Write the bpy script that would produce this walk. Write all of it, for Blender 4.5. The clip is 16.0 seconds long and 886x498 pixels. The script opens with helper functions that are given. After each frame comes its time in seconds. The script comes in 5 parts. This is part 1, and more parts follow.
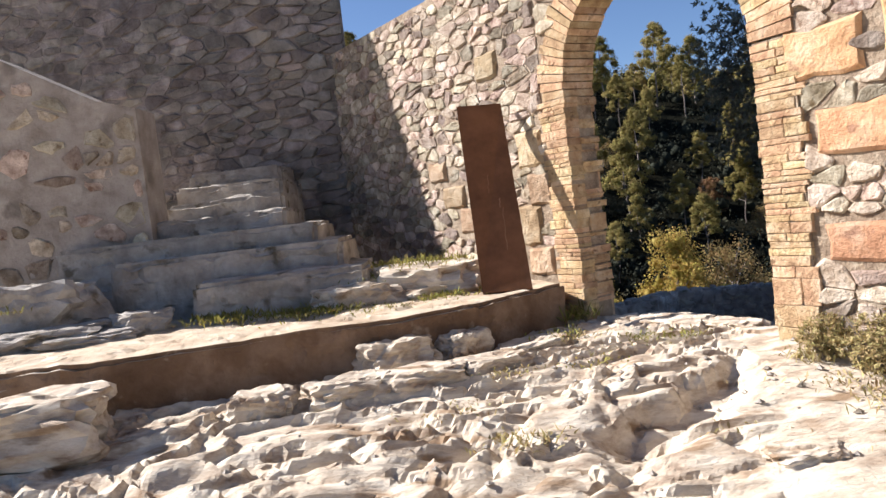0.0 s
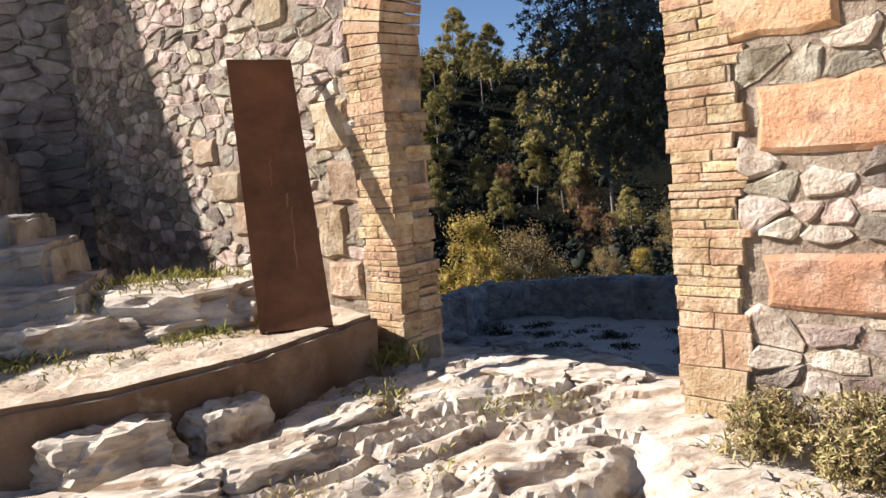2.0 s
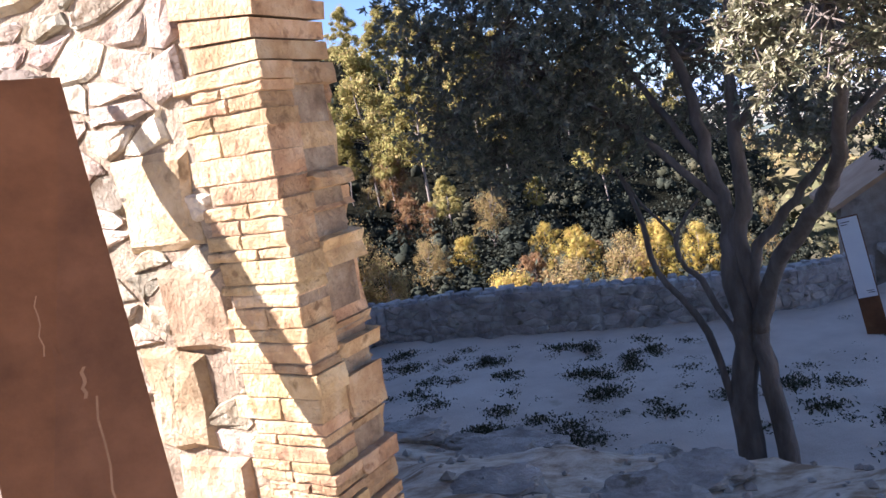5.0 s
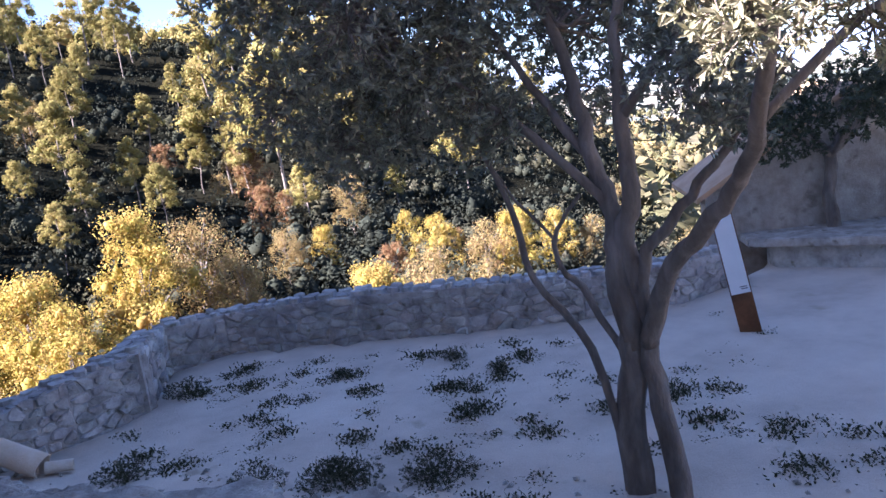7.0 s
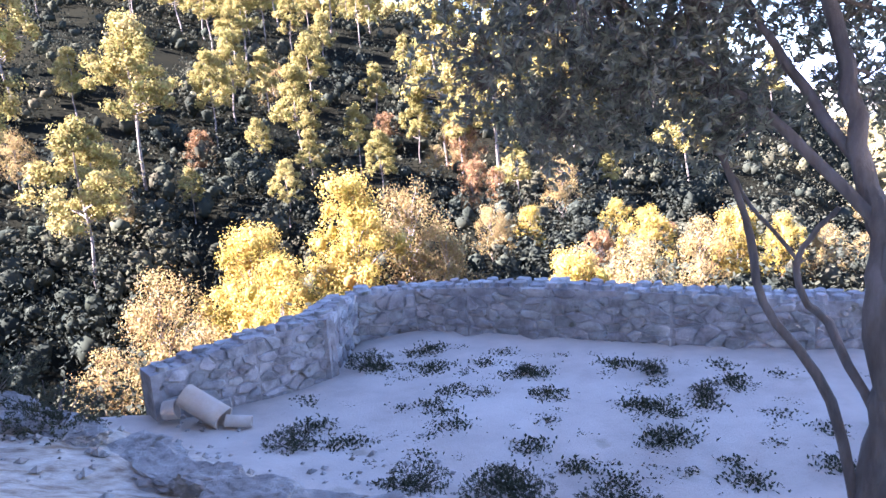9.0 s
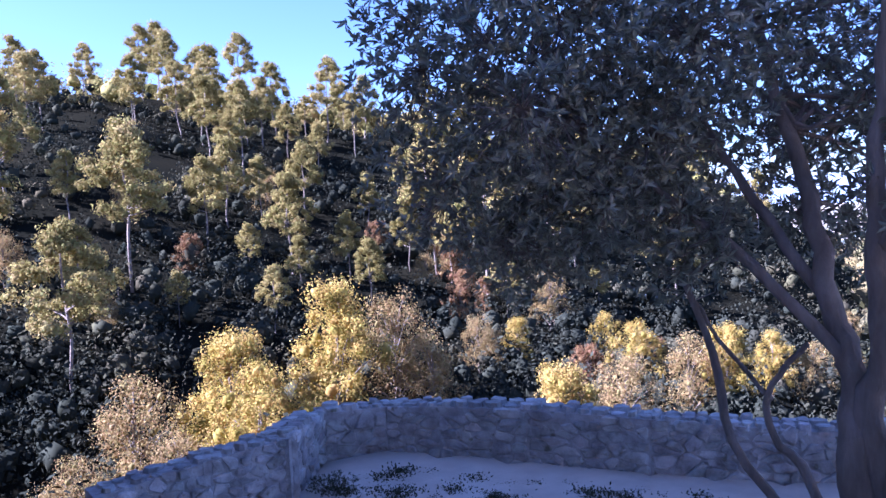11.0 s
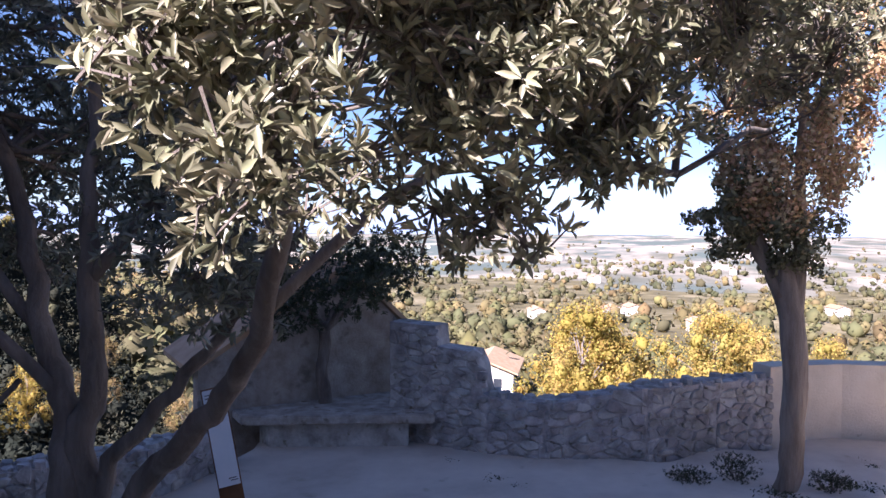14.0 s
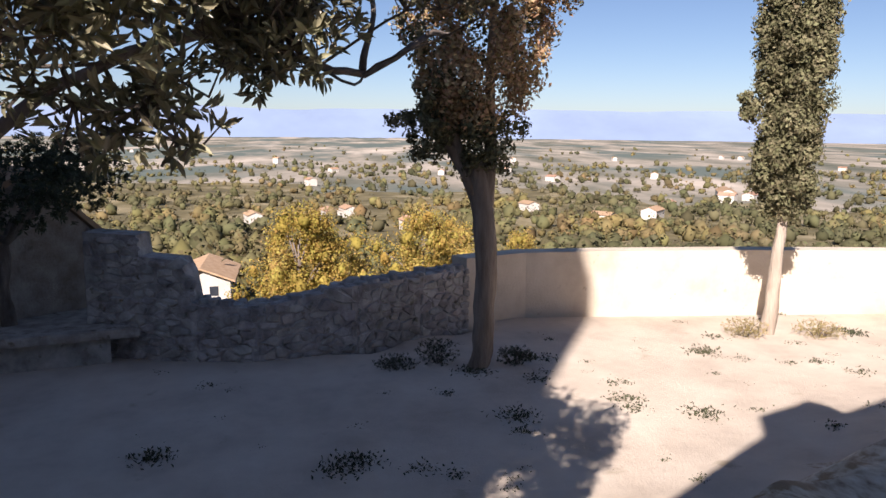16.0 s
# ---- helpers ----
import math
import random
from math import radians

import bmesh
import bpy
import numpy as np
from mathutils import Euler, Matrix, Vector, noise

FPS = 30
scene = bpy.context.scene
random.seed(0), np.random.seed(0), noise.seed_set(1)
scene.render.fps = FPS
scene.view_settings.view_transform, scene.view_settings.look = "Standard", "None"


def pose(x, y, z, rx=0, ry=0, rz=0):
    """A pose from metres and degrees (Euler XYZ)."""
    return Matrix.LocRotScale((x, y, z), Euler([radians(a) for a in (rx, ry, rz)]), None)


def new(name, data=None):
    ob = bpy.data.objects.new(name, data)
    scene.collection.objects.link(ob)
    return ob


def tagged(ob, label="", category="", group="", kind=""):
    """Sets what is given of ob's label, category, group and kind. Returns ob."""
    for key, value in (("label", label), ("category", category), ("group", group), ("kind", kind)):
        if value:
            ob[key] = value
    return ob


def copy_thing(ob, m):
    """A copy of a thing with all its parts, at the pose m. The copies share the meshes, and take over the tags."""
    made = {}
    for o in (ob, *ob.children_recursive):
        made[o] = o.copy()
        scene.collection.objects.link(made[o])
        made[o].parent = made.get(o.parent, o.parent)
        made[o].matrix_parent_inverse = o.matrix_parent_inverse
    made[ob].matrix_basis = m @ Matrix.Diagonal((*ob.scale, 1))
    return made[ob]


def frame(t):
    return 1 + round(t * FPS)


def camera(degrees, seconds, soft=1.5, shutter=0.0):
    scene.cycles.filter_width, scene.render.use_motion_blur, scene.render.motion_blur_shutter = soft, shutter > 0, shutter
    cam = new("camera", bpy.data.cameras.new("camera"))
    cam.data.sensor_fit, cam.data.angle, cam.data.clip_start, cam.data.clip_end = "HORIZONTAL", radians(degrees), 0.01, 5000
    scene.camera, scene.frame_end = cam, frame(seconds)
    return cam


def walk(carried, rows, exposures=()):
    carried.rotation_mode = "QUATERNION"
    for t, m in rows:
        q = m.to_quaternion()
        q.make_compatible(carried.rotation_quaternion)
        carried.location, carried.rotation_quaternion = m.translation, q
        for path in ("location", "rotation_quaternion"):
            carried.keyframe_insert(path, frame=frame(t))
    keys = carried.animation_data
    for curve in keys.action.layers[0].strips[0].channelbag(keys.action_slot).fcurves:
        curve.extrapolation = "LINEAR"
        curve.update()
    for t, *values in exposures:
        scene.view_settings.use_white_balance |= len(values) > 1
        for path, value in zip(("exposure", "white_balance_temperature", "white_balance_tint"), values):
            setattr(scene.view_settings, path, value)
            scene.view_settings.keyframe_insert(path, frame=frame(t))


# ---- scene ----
cam = camera(59.1, 16.0)
METRES, EYE, TILT, LEAN, TURN = 8.0, 1.5, -3.0, 6.8, 0.0
ROWS = [
    (0.0, 0.0, 0.0, 0.0, 0.0, 0.0, -0.0),
    (0.5, 0.0119, 0.0487, 0.0017, -3.96, -1.03, -0.17),
    (1.0, 0.0174, 0.115, 0.0079, -4.47, 0.09, -1.87),
    (1.5, 0.0227, 0.1878, 0.0141, -12.14, -1.15, -0.71),
    (2.0, 0.026, 0.2473, 0.03, -14.7, -1.4, -0.85),
    (2.5, 0.0229, 0.3046, 0.0456, -14.55, -2.36, -1.07),
    (3.0, 0.0234, 0.3524, 0.0627, -14.56, -4.67, -0.44),
    (3.5, 0.0251, 0.4088, 0.0728, -15.48, -3.66, -0.57),
    (4.0, 0.0214, 0.4615, 0.0896, -21.36, -3.11, 1.23),
    (6.5, 0.1301, 0.6691, 0.1185, -34.83, -2.47, 4.76),
    (7.0, 0.1597, 0.7022, 0.114, -38.84, -4.3, 4.55),
    (7.5, 0.1921, 0.7254, 0.1143, -38.94, -3.84, 5.12),
    (8.0, 0.2141, 0.751, 0.1177, -30.04, -5.87, 3.02),
    (8.5, 0.2217, 0.7785, 0.1167, -24.6, -6.25, 0.21),
    (11.0, 0.274, 0.808, 0.1358, -23.95, 2.69, -2.08),
    (11.5, 0.2831, 0.8094, 0.1341, -36.28, 4.08, -1.09),
    (12.0, 0.2943, 0.8091, 0.1332, -43.45, 4.12, -0.06),
    (12.5, 0.3079, 0.8028, 0.1353, -52.12, 4.22, 0.4),
    (13.0, 0.3136, 0.8017, 0.1359, -59.98, 4.55, 0.02),
    (13.5, 0.3152, 0.7997, 0.1384, -68.73, 4.94, 0.42),
    (14.0, 0.3155, 0.7939, 0.1389, -74.28, 5.41, 0.76),
    (14.5, 0.3167, 0.7904, 0.1377, -77.63, 3.21, 1.43),
    (15.0, 0.318, 0.7892, 0.1357, -79.43, -1.22, 1.98),
    (15.5, 0.3188, 0.7833, 0.1357, -87.07, -1.96, 2.47),
    (16.0, 0.3178, 0.7766, 0.1367, -94.69, -2.37, 3.04),
]
EXPOSURES = [(0.0, 0.52, 5600, 14), (1.8, 0.4, 5600, 14), (3.0, 0.6, 5600, 16), (4.2, 1.2, 5500, 18), (6.5, 2.05, 5450, 27), (7.5, 2.55, 5300, 26), (8.0, 2.95, 5350, 27), (8.5, 3.45, 5450, 29), (9.4, 3.0, 5200, 30), (11.0, 2.0, 4650, 39), (12.5, 1.85, 4950, 36), (14.5, 0.87, 5500, 27), (15.2, 0.62, 5700, 25), (16.0, 0.2, 6000, 20)]
walk(cam, [(t, pose(0, 0, EYE, TILT, LEAN, TURN) @ pose(METRES * x, METRES * y, METRES * z, 90 + pitch, roll, yaw)) for t, x, y, z, yaw, pitch, roll in ROWS], EXPOSURES)

# ---- light: low sun from the west over the gate wall, clear sky ----
SUN_AZ = (-0.924, 0.381)          # ground direction towards the sun
SUN_EL = 34.5
world = bpy.data.worlds.new("sky")
scene.world = world
world.use_nodes = True
_nt = world.node_tree
_sky = _nt.nodes.new("ShaderNodeTexSky")
_sky.sky_type = "NISHITA"
_sky.sun_disc = False
_sky.sun_elevation = radians(SUN_EL)
_sky.sun_rotation = math.atan2(SUN_AZ[0], SUN_AZ[1])
_sky.altitude = 300
_sky.dust_density = 0.4
_sky.air_density = 0.75
_sky.ozone_density = 1.2
_nt.links.new(_sky.outputs[0], _nt.nodes["Background"].inputs[0])
_nt.nodes["Background"].inputs[1].default_value = 0.08
sun = new("sun", bpy.data.lights.new("sun", "SUN"))
sun.data.energy, sun.data.angle, sun.data.color = 9.0, radians(0.6), (1.0, 0.89, 0.74)
_to = Vector((SUN_AZ[0], SUN_AZ[1], math.tan(radians(SUN_EL)))).normalized()
sun.matrix_world = Matrix.Translation((-20, 10, 30)) @ _to.to_track_quat("Z", "Y").to_matrix().to_4x4()

rng = np.random.default_rng(7)


# ---- materials ----
def ramp_mat(name, cols, scale=4.0, detail=6.0, rough=0.9, bump=0.3, bump_scale=None, vary=0.0, island=0.0, spots=None, stretch=None, coords="Position", spec=0.3, through_light=0.0, cracks=None):
    """Noise-ramped surface: cols at even steps, a finer noise for relief, optional value change per object or per island."""
    m = bpy.data.materials.new(name)
    m.use_nodes = True
    nt = m.node_tree
    n, l = nt.nodes, nt.links
    p = n["Principled BSDF"]
    p.inputs["Roughness"].default_value = rough
    p.inputs["Specular IOR Level"].default_value = spec
    if coords == "Position":
        src = n.new("ShaderNodeNewGeometry").outputs["Position"]
    else:
        src = n.new("ShaderNodeTexCoord").outputs[coords]
    if stretch:
        mp = n.new("ShaderNodeMapping")
        mp.inputs["Scale"].default_value = stretch
        l.new(src, mp.inputs[0])
        src = mp.outputs[0]
    a = n.new("ShaderNodeTexNoise")
    a.inputs["Scale"].default_value, a.inputs["Detail"].default_value, a.inputs["Roughness"].default_value = scale, detail, 0.62
    l.new(src, a.inputs["Vector"])
    r = n.new("ShaderNodeValToRGB")
    l.new(a.outputs["Fac"], r.inputs[0])
    e = r.color_ramp.elements
    while len(e) < len(cols):
        e.new(0.5)
    for i, c in enumerate(cols):
        e[i].position = 0.3 + 0.4 * i / max(1, len(cols) - 1)
        e[i].color = (*c, 1)
    col = r.outputs[0]
    if spots:
        sc, sharp, tint = spots
        s = n.new("ShaderNodeTexNoise")
        s.inputs["Scale"].default_value, s.inputs["Detail"].default_value = sc, 5.0
        l.new(src, s.inputs["Vector"])
        sr = n.new("ShaderNodeValToRGB")
        sr.color_ramp.elements[0].position, sr.color_ramp.elements[1].position = sharp, sharp + 0.09
        l.new(s.outputs["Fac"], sr.inputs[0])
        mx = n.new("ShaderNodeMix")
        mx.data_type = "RGBA"
        l.new(sr.outputs[0], mx.inputs["Factor"])
        l.new(col, mx.inputs[6])
        mx.inputs[7].default_value = (*tint, 1)
        col = mx.outputs[2]
    if vary or island:
        h = n.new("ShaderNodeHueSaturation")
        if island:
            rv = n.new("ShaderNodeNewGeometry").outputs["Random Per Island"]
            amount = island
        else:
            rv = n.new("ShaderNodeObjectInfo").outputs["Random"]
            amount = vary
        mr = n.new("ShaderNodeMapRange")
        mr.inputs["To Min"].default_value, mr.inputs["To Max"].default_value = 1 - amount, 1 + amount
        l.new(rv, mr.inputs[0])
        l.new(mr.outputs[0], h.inputs["Value"])
        ms = n.new("ShaderNodeMath")
        ms.operation = "MULTIPLY_ADD"
        ms.inputs[1].default_value, ms.inputs[2].default_value = 0.05 * (1 if amount > 0.2 else 0.5), 0.5 - 0.025 * (1 if amount > 0.2 else 0.5)
        fr = n.new("ShaderNodeMath")
        fr.operation = "FRACT"
        mm = n.new("ShaderNodeMath")
        mm.operation = "MULTIPLY"
        mm.inputs[1].default_value = 7.31
        l.new(rv, mm.inputs[0]); l.new(mm.outputs[0], fr.inputs[0]); l.new(fr.outputs[0], ms.inputs[0]); l.new(ms.outputs[0], h.inputs["Hue"])
        l.new(col, h.inputs["Color"])
        col = h.outputs[0]
    crack = None
    if cracks:
        wv = n.new("ShaderNodeTexNoise")
        wv.inputs["Scale"].default_value, wv.inputs["Detail"].default_value = cracks[0] * 1.3, 4.0
        l.new(src, wv.inputs["Vector"])
        wa = n.new("ShaderNodeVectorMath")
        wa.operation = "MULTIPLY_ADD"
        wa.inputs[1].default_value = (cracks[2],) * 3
        l.new(wv.outputs["Color"], wa.inputs[0])
        l.new(src, wa.inputs[2])
        vo = n.new("ShaderNodeTexVoronoi")
        vo.feature = "DISTANCE_TO_EDGE"
        vo.inputs["Scale"].default_value = cracks[0]
        l.new(wa.outputs[0], vo.inputs["Vector"])
        cr = n.new("ShaderNodeValToRGB")
        cr.color_ramp.elements[0].position, cr.color_ramp.elements[1].position = 0.0, cracks[1]
        l.new(vo.outputs["Distance"], cr.inputs[0])
        crack = cr.outputs[0]
        cm = n.new("ShaderNodeMix")
        cm.data_type = "RGBA"
        l.new(crack, cm.inputs["Factor"])
        cm.inputs[6].default_value = (*[c * 0.45 for c in cols[0]], 1)
        l.new(col, cm.inputs[7])
        col = cm.outputs[2]
    l.new(col, p.inputs["Base Color"])
    if bump:
        b = n.new("ShaderNodeTexNoise")
        b.inputs["Scale"].default_value, b.inputs["Detail"].default_value, b.inputs["Roughness"].default_value = bump_scale or scale * 4, 8.0, 0.65
        l.new(src, b.inputs["Vector"])
        bn = n.new("ShaderNodeBump")
        bn.inputs["Strength"].default_value, bn.inputs["Distance"].default_value = bump, 0.03
        if crack:
            ma = n.new("ShaderNodeMath")
            ma.operation = "MULTIPLY"
            l.new(b.outputs["Fac"], ma.inputs[0])
            l.new(crack, ma.inputs[1])
            l.new(ma.outputs[0], bn.inputs["Height"])
        else:
            l.new(b.outputs["Fac"], bn.inputs["Height"])
        l.new(bn.outputs[0], p.inputs["Normal"])
    if through_light:
        t = n.new("ShaderNodeBsdfTranslucent")
        l.new(col, t.inputs[0])
        ad = n.new("ShaderNodeMixShader")
        ad.inputs[0].default_value = through_light
        l.new(p.outputs[0], ad.inputs[1]); l.new(t.outputs[0], ad.inputs[2])
        l.new(ad.outputs[0], n["Material Output"].inputs[0])
    return m


M = {}
M["rock"] = ramp_mat("limestone_rock", [(0.22, 0.15, 0.1), (0.47, 0.38, 0.28), (0.62, 0.54, 0.42), (0.72, 0.65, 0.54)], 5.5, 12, 0.92, 1.0, 9, spots=(3.1, 0.58, (0.29, 0.2, 0.12)), stretch=(0.7, 1.5, 2.0))
M["rock_grey"] = ramp_mat("weathered_rock", [(0.22, 0.19, 0.16), (0.38, 0.34, 0.29), (0.54, 0.5, 0.44)], 3.5, 10, 0.93, 1.0, 16, spots=(5, 0.6, (0.17, 0.14, 0.1)))
M["sand"] = ramp_mat("packed_sand", [(0.46, 0.38, 0.3), (0.58, 0.49, 0.39), (0.66, 0.57, 0.46)], 0.9, 9, 0.95, 0.5, 26, spots=(1.6, 0.66, (0.4, 0.33, 0.24)))
M["ledge"] = ramp_mat("cut_ledge_stone", [(0.32, 0.22, 0.14), (0.5, 0.4, 0.28), (0.62, 0.54, 0.42)], 3, 9, 0.9, 0.8, 16, spots=(4, 0.63, (0.26, 0.18, 0.1)))
# earth-brown ledge sides, darkened further in colour for their shade
M["earth_shade_side"] = ramp_mat("shade_dark_earth_stone", [(0.13, 0.075, 0.04), (0.21, 0.13, 0.075), (0.33, 0.23, 0.15)], 2.6, 9, 0.95, 1.0, 20, spots=(5, 0.62, (0.4, 0.31, 0.21)))
M["mortar"] = ramp_mat("lime_mortar", [(0.17, 0.12, 0.08), (0.33, 0.25, 0.17), (0.48, 0.4, 0.29)], 9, 9, 0.95, 1.0, 40)
M["stone"] = ramp_mat("rubble_stone", [(0.2, 0.14, 0.09), (0.4, 0.32, 0.235), (0.6, 0.52, 0.41)], 6.5, 9, 0.9, 1.0, 34, vary=0.5, spots=(11, 0.6, (0.2, 0.13, 0.08)))
M["stone_joined"] = ramp_mat("rubble_stone_far", [(0.2, 0.14, 0.09), (0.4, 0.32, 0.235), (0.6, 0.52, 0.41)], 6.5, 9, 0.9, 1.0, 34, island=0.5, spots=(11, 0.6, (0.2, 0.13, 0.08)))
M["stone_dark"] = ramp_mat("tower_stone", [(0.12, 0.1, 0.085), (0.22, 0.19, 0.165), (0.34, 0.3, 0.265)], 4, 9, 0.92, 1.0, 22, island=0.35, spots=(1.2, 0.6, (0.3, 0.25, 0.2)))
M["parapet"] = ramp_mat("parapet_stone", [(0.2, 0.18, 0.16), (0.36, 0.33, 0.3), (0.5, 0.47, 0.43)], 4, 7, 0.92, 0.8, 18, island=0.25, spots=(6, 0.62, (0.17, 0.15, 0.11)))
M["cream_render"] = ramp_mat("cream_rendered_stone", [(0.5, 0.42, 0.32), (0.6, 0.52, 0.41), (0.66, 0.58, 0.47)], 1.3, 9, 0.92, 0.6, 20, spots=(4, 0.68, (0.36, 0.3, 0.22)))
M["valley_floor"] = ramp_mat("valley_floor", [(0.07, 0.06, 0.03), (0.15, 0.125, 0.06), (0.3, 0.25, 0.15)], 0.03, 7, 0.95, 0.0)
M["plaster"] = ramp_mat("lime_render", [(0.24, 0.2, 0.16), (0.36, 0.31, 0.26), (0.46, 0.41, 0.35)], 3.5, 9, 0.93, 0.8, 20, spots=(2.2, 0.6, (0.2, 0.17, 0.14)))
M["orange"] = ramp_mat("red_sandstone", [(0.36, 0.18, 0.085), (0.51, 0.29, 0.15), (0.58, 0.41, 0.26)], 4, 9, 0.9, 0.9, 24, vary=0.15, spots=(7, 0.63, (0.3, 0.17, 0.1)))
M["brown_stone"] = ramp_mat("brown_sandstone", [(0.27, 0.17, 0.09), (0.42, 0.3, 0.18), (0.54, 0.43, 0.3)], 5, 9, 0.9, 1.0, 26, vary=0.2, spots=(8, 0.62, (0.2, 0.13, 0.07)))
M["brick"] = ramp_mat("ochre_brick", [(0.34, 0.2, 0.1), (0.52, 0.355, 0.19), (0.64, 0.5, 0.32)], 8, 9, 0.9, 1.0, 36, vary=0.2, spots=(14, 0.6, (0.28, 0.175, 0.09)))
M["corten"] = ramp_mat("corten_steel", [(0.09, 0.038, 0.014), (0.145, 0.062, 0.024), (0.2, 0.09, 0.038)], 3.5, 8, 0.72, 0.1, 60, spots=(2.3, 0.68, (0.2, 0.1, 0.05)))
M["rust_streak"] = ramp_mat("rust_streak", [(0.2, 0.11, 0.055), (0.3, 0.17, 0.09)], 9, 5, 0.8, 0.0)
M["white_sheet"] = ramp_mat("sign_sheet", [(0.68, 0.7, 0.72), (0.76, 0.77, 0.78)], 3, 3, 0.45, 0.0)
M["black_print"] = ramp_mat("sign_print", [(0.05, 0.05, 0.06), (0.07, 0.07, 0.08)], 20, 2, 0.6, 0.0)
M["bark"] = ramp_mat("olive_bark", [(0.1, 0.08, 0.065), (0.17, 0.14, 0.115), (0.25, 0.21, 0.18)], 6, 8, 0.92, 0.9, 24, stretch=(1, 1, 0.3))
M["bark_pale"] = ramp_mat("cypress_bark", [(0.27, 0.21, 0.16), (0.4, 0.33, 0.26), (0.5, 0.42, 0.34)], 7, 8, 0.92, 0.9, 30, stretch=(1, 1, 0.15))
# darker copy of the cypress bark, shade of the trunk put into its colour
M["bark_shaded"] = ramp_mat("shaded_cypress_bark", [(0.15, 0.115, 0.085), (0.24, 0.19, 0.145), (0.34, 0.28, 0.22)], 7, 8, 0.92, 0.9, 30, stretch=(1, 1, 0.15))
M["pine_bark"] = ramp_mat("pine_bark", [(0.15, 0.12, 0.1), (0.27, 0.23, 0.2)], 4, 6, 0.92, 0.0)
M["leaf"] = ramp_mat("grey_green_leaf", [(0.15, 0.145, 0.078), (0.25, 0.235, 0.14), (0.38, 0.35, 0.225)], 9, 3, 0.36, 0.0, island=0.45, spec=0.6, through_light=0.22)
# darker copy of the leaf above, crown shade put into the colour
M["leaf_shaded"] = ramp_mat("shaded_crown_leaf", [(0.14, 0.145, 0.095), (0.21, 0.212, 0.14), (0.31, 0.3, 0.205)], 9, 3, 0.33, 0.0, island=0.45, spec=0.8, through_light=0.3)
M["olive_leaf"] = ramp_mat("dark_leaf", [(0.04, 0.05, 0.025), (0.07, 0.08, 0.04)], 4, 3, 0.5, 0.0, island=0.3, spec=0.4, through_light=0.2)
M["pine"] = ramp_mat("pine_needles", [(0.17, 0.145, 0.045), (0.28, 0.235, 0.08), (0.39, 0.32, 0.125)], 0.35, 4, 0.8, 0.0, island=0.25, spec=0.05, through_light=0.3)
M["yellow"] = ramp_mat("autumn_leaf", [(0.27, 0.2, 0.04), (0.4, 0.3, 0.075), (0.5, 0.38, 0.12)], 0.5, 4, 0.75, 0.0, island=0.25, spec=0.05, through_light=0.35)
M["rust_leaf"] = ramp_mat("rusty_leaf", [(0.2, 0.11, 0.05), (0.3, 0.18, 0.085)], 0.5, 4, 0.75, 0.0, island=0.22, spec=0.2, through_light=0.3)
M["pale_leaf"] = ramp_mat("pale_scrub_leaf", [(0.24, 0.17, 0.065), (0.36, 0.27, 0.12)], 0.5, 4, 0.85, 0.0, island=0.22, spec=0.1, through_light=0.3)
# scrub colour kept very dark to carry the shade among the hillside trees
M["scrub"] = ramp_mat("shade_dark_undergrowth", [(0.02, 0.024, 0.02), (0.035, 0.038, 0.028), (0.075, 0.068, 0.04)], 0.12, 5, 0.95, 0.0, island=0.25, spec=0.0)
M["woods"] = ramp_mat("far_woods", [(0.06, 0.062, 0.034), (0.105, 0.098, 0.05), (0.2, 0.15, 0.06)], 0.012, 5, 0.9, 0.0, island=0.3, spec=0.05)
M["cypress"] = ramp_mat("cypress_green", [(0.085, 0.082, 0.042), (0.155, 0.145, 0.078), (0.23, 0.21, 0.12)], 3, 5, 0.8, 0.0, island=0.35, spec=0.15, through_light=0.1)
M["cypress_brown_lit"] = ramp_mat("cypress_sunlit_brown", [(0.3, 0.19, 0.095), (0.45, 0.31, 0.165), (0.58, 0.44, 0.26)], 1.6, 5, 0.8, 0.0, island=0.35, spec=0.15, through_light=0.15)
M["grass"] = ramp_mat("weeds", [(0.14, 0.135, 0.03), (0.25, 0.225, 0.055), (0.35, 0.3, 0.1)], 2, 3, 0.8, 0.0, island=0.35, spec=0.2, through_light=0.25)
M["dry_grass"] = ramp_mat("dry_weeds", [(0.28, 0.22, 0.09), (0.46, 0.38, 0.18)], 3, 3, 0.85, 0.0, island=0.35, spec=0.2, through_light=0.25)
M["weed_dark"] = ramp_mat("low_weeds", [(0.05, 0.055, 0.03), (0.09, 0.09, 0.05)], 3, 3, 0.8, 0.0, island=0.35, spec=0.2)
# near-black: shade between the hillside trees is put into the floor colour
M["forest_floor_shade"] = ramp_mat("forest_floor_shade", [(0.008, 0.009, 0.007), (0.016, 0.015, 0.01)], 0.1, 8, 1.0, 0.0, spec=0.0)
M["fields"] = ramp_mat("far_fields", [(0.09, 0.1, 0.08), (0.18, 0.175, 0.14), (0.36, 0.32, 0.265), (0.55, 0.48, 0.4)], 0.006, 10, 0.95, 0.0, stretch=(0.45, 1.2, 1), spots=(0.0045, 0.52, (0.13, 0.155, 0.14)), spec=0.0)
M["white_wall"] = ramp_mat("white_house_wall", [(0.5, 0.46, 0.4), (0.62, 0.58, 0.52)], 0.8, 4, 0.85, 0.0)
M["roof_tile"] = ramp_mat("clay_roof_tiles", [(0.33, 0.2, 0.12), (0.45, 0.3, 0.2)], 2, 5, 0.85, 0.0, vary=0.15)
M["window_dark"] = ramp_mat("window_glass_dark", [(0.03, 0.035, 0.045), (0.05, 0.055, 0.065)], 1, 2, 0.15, 0.0)
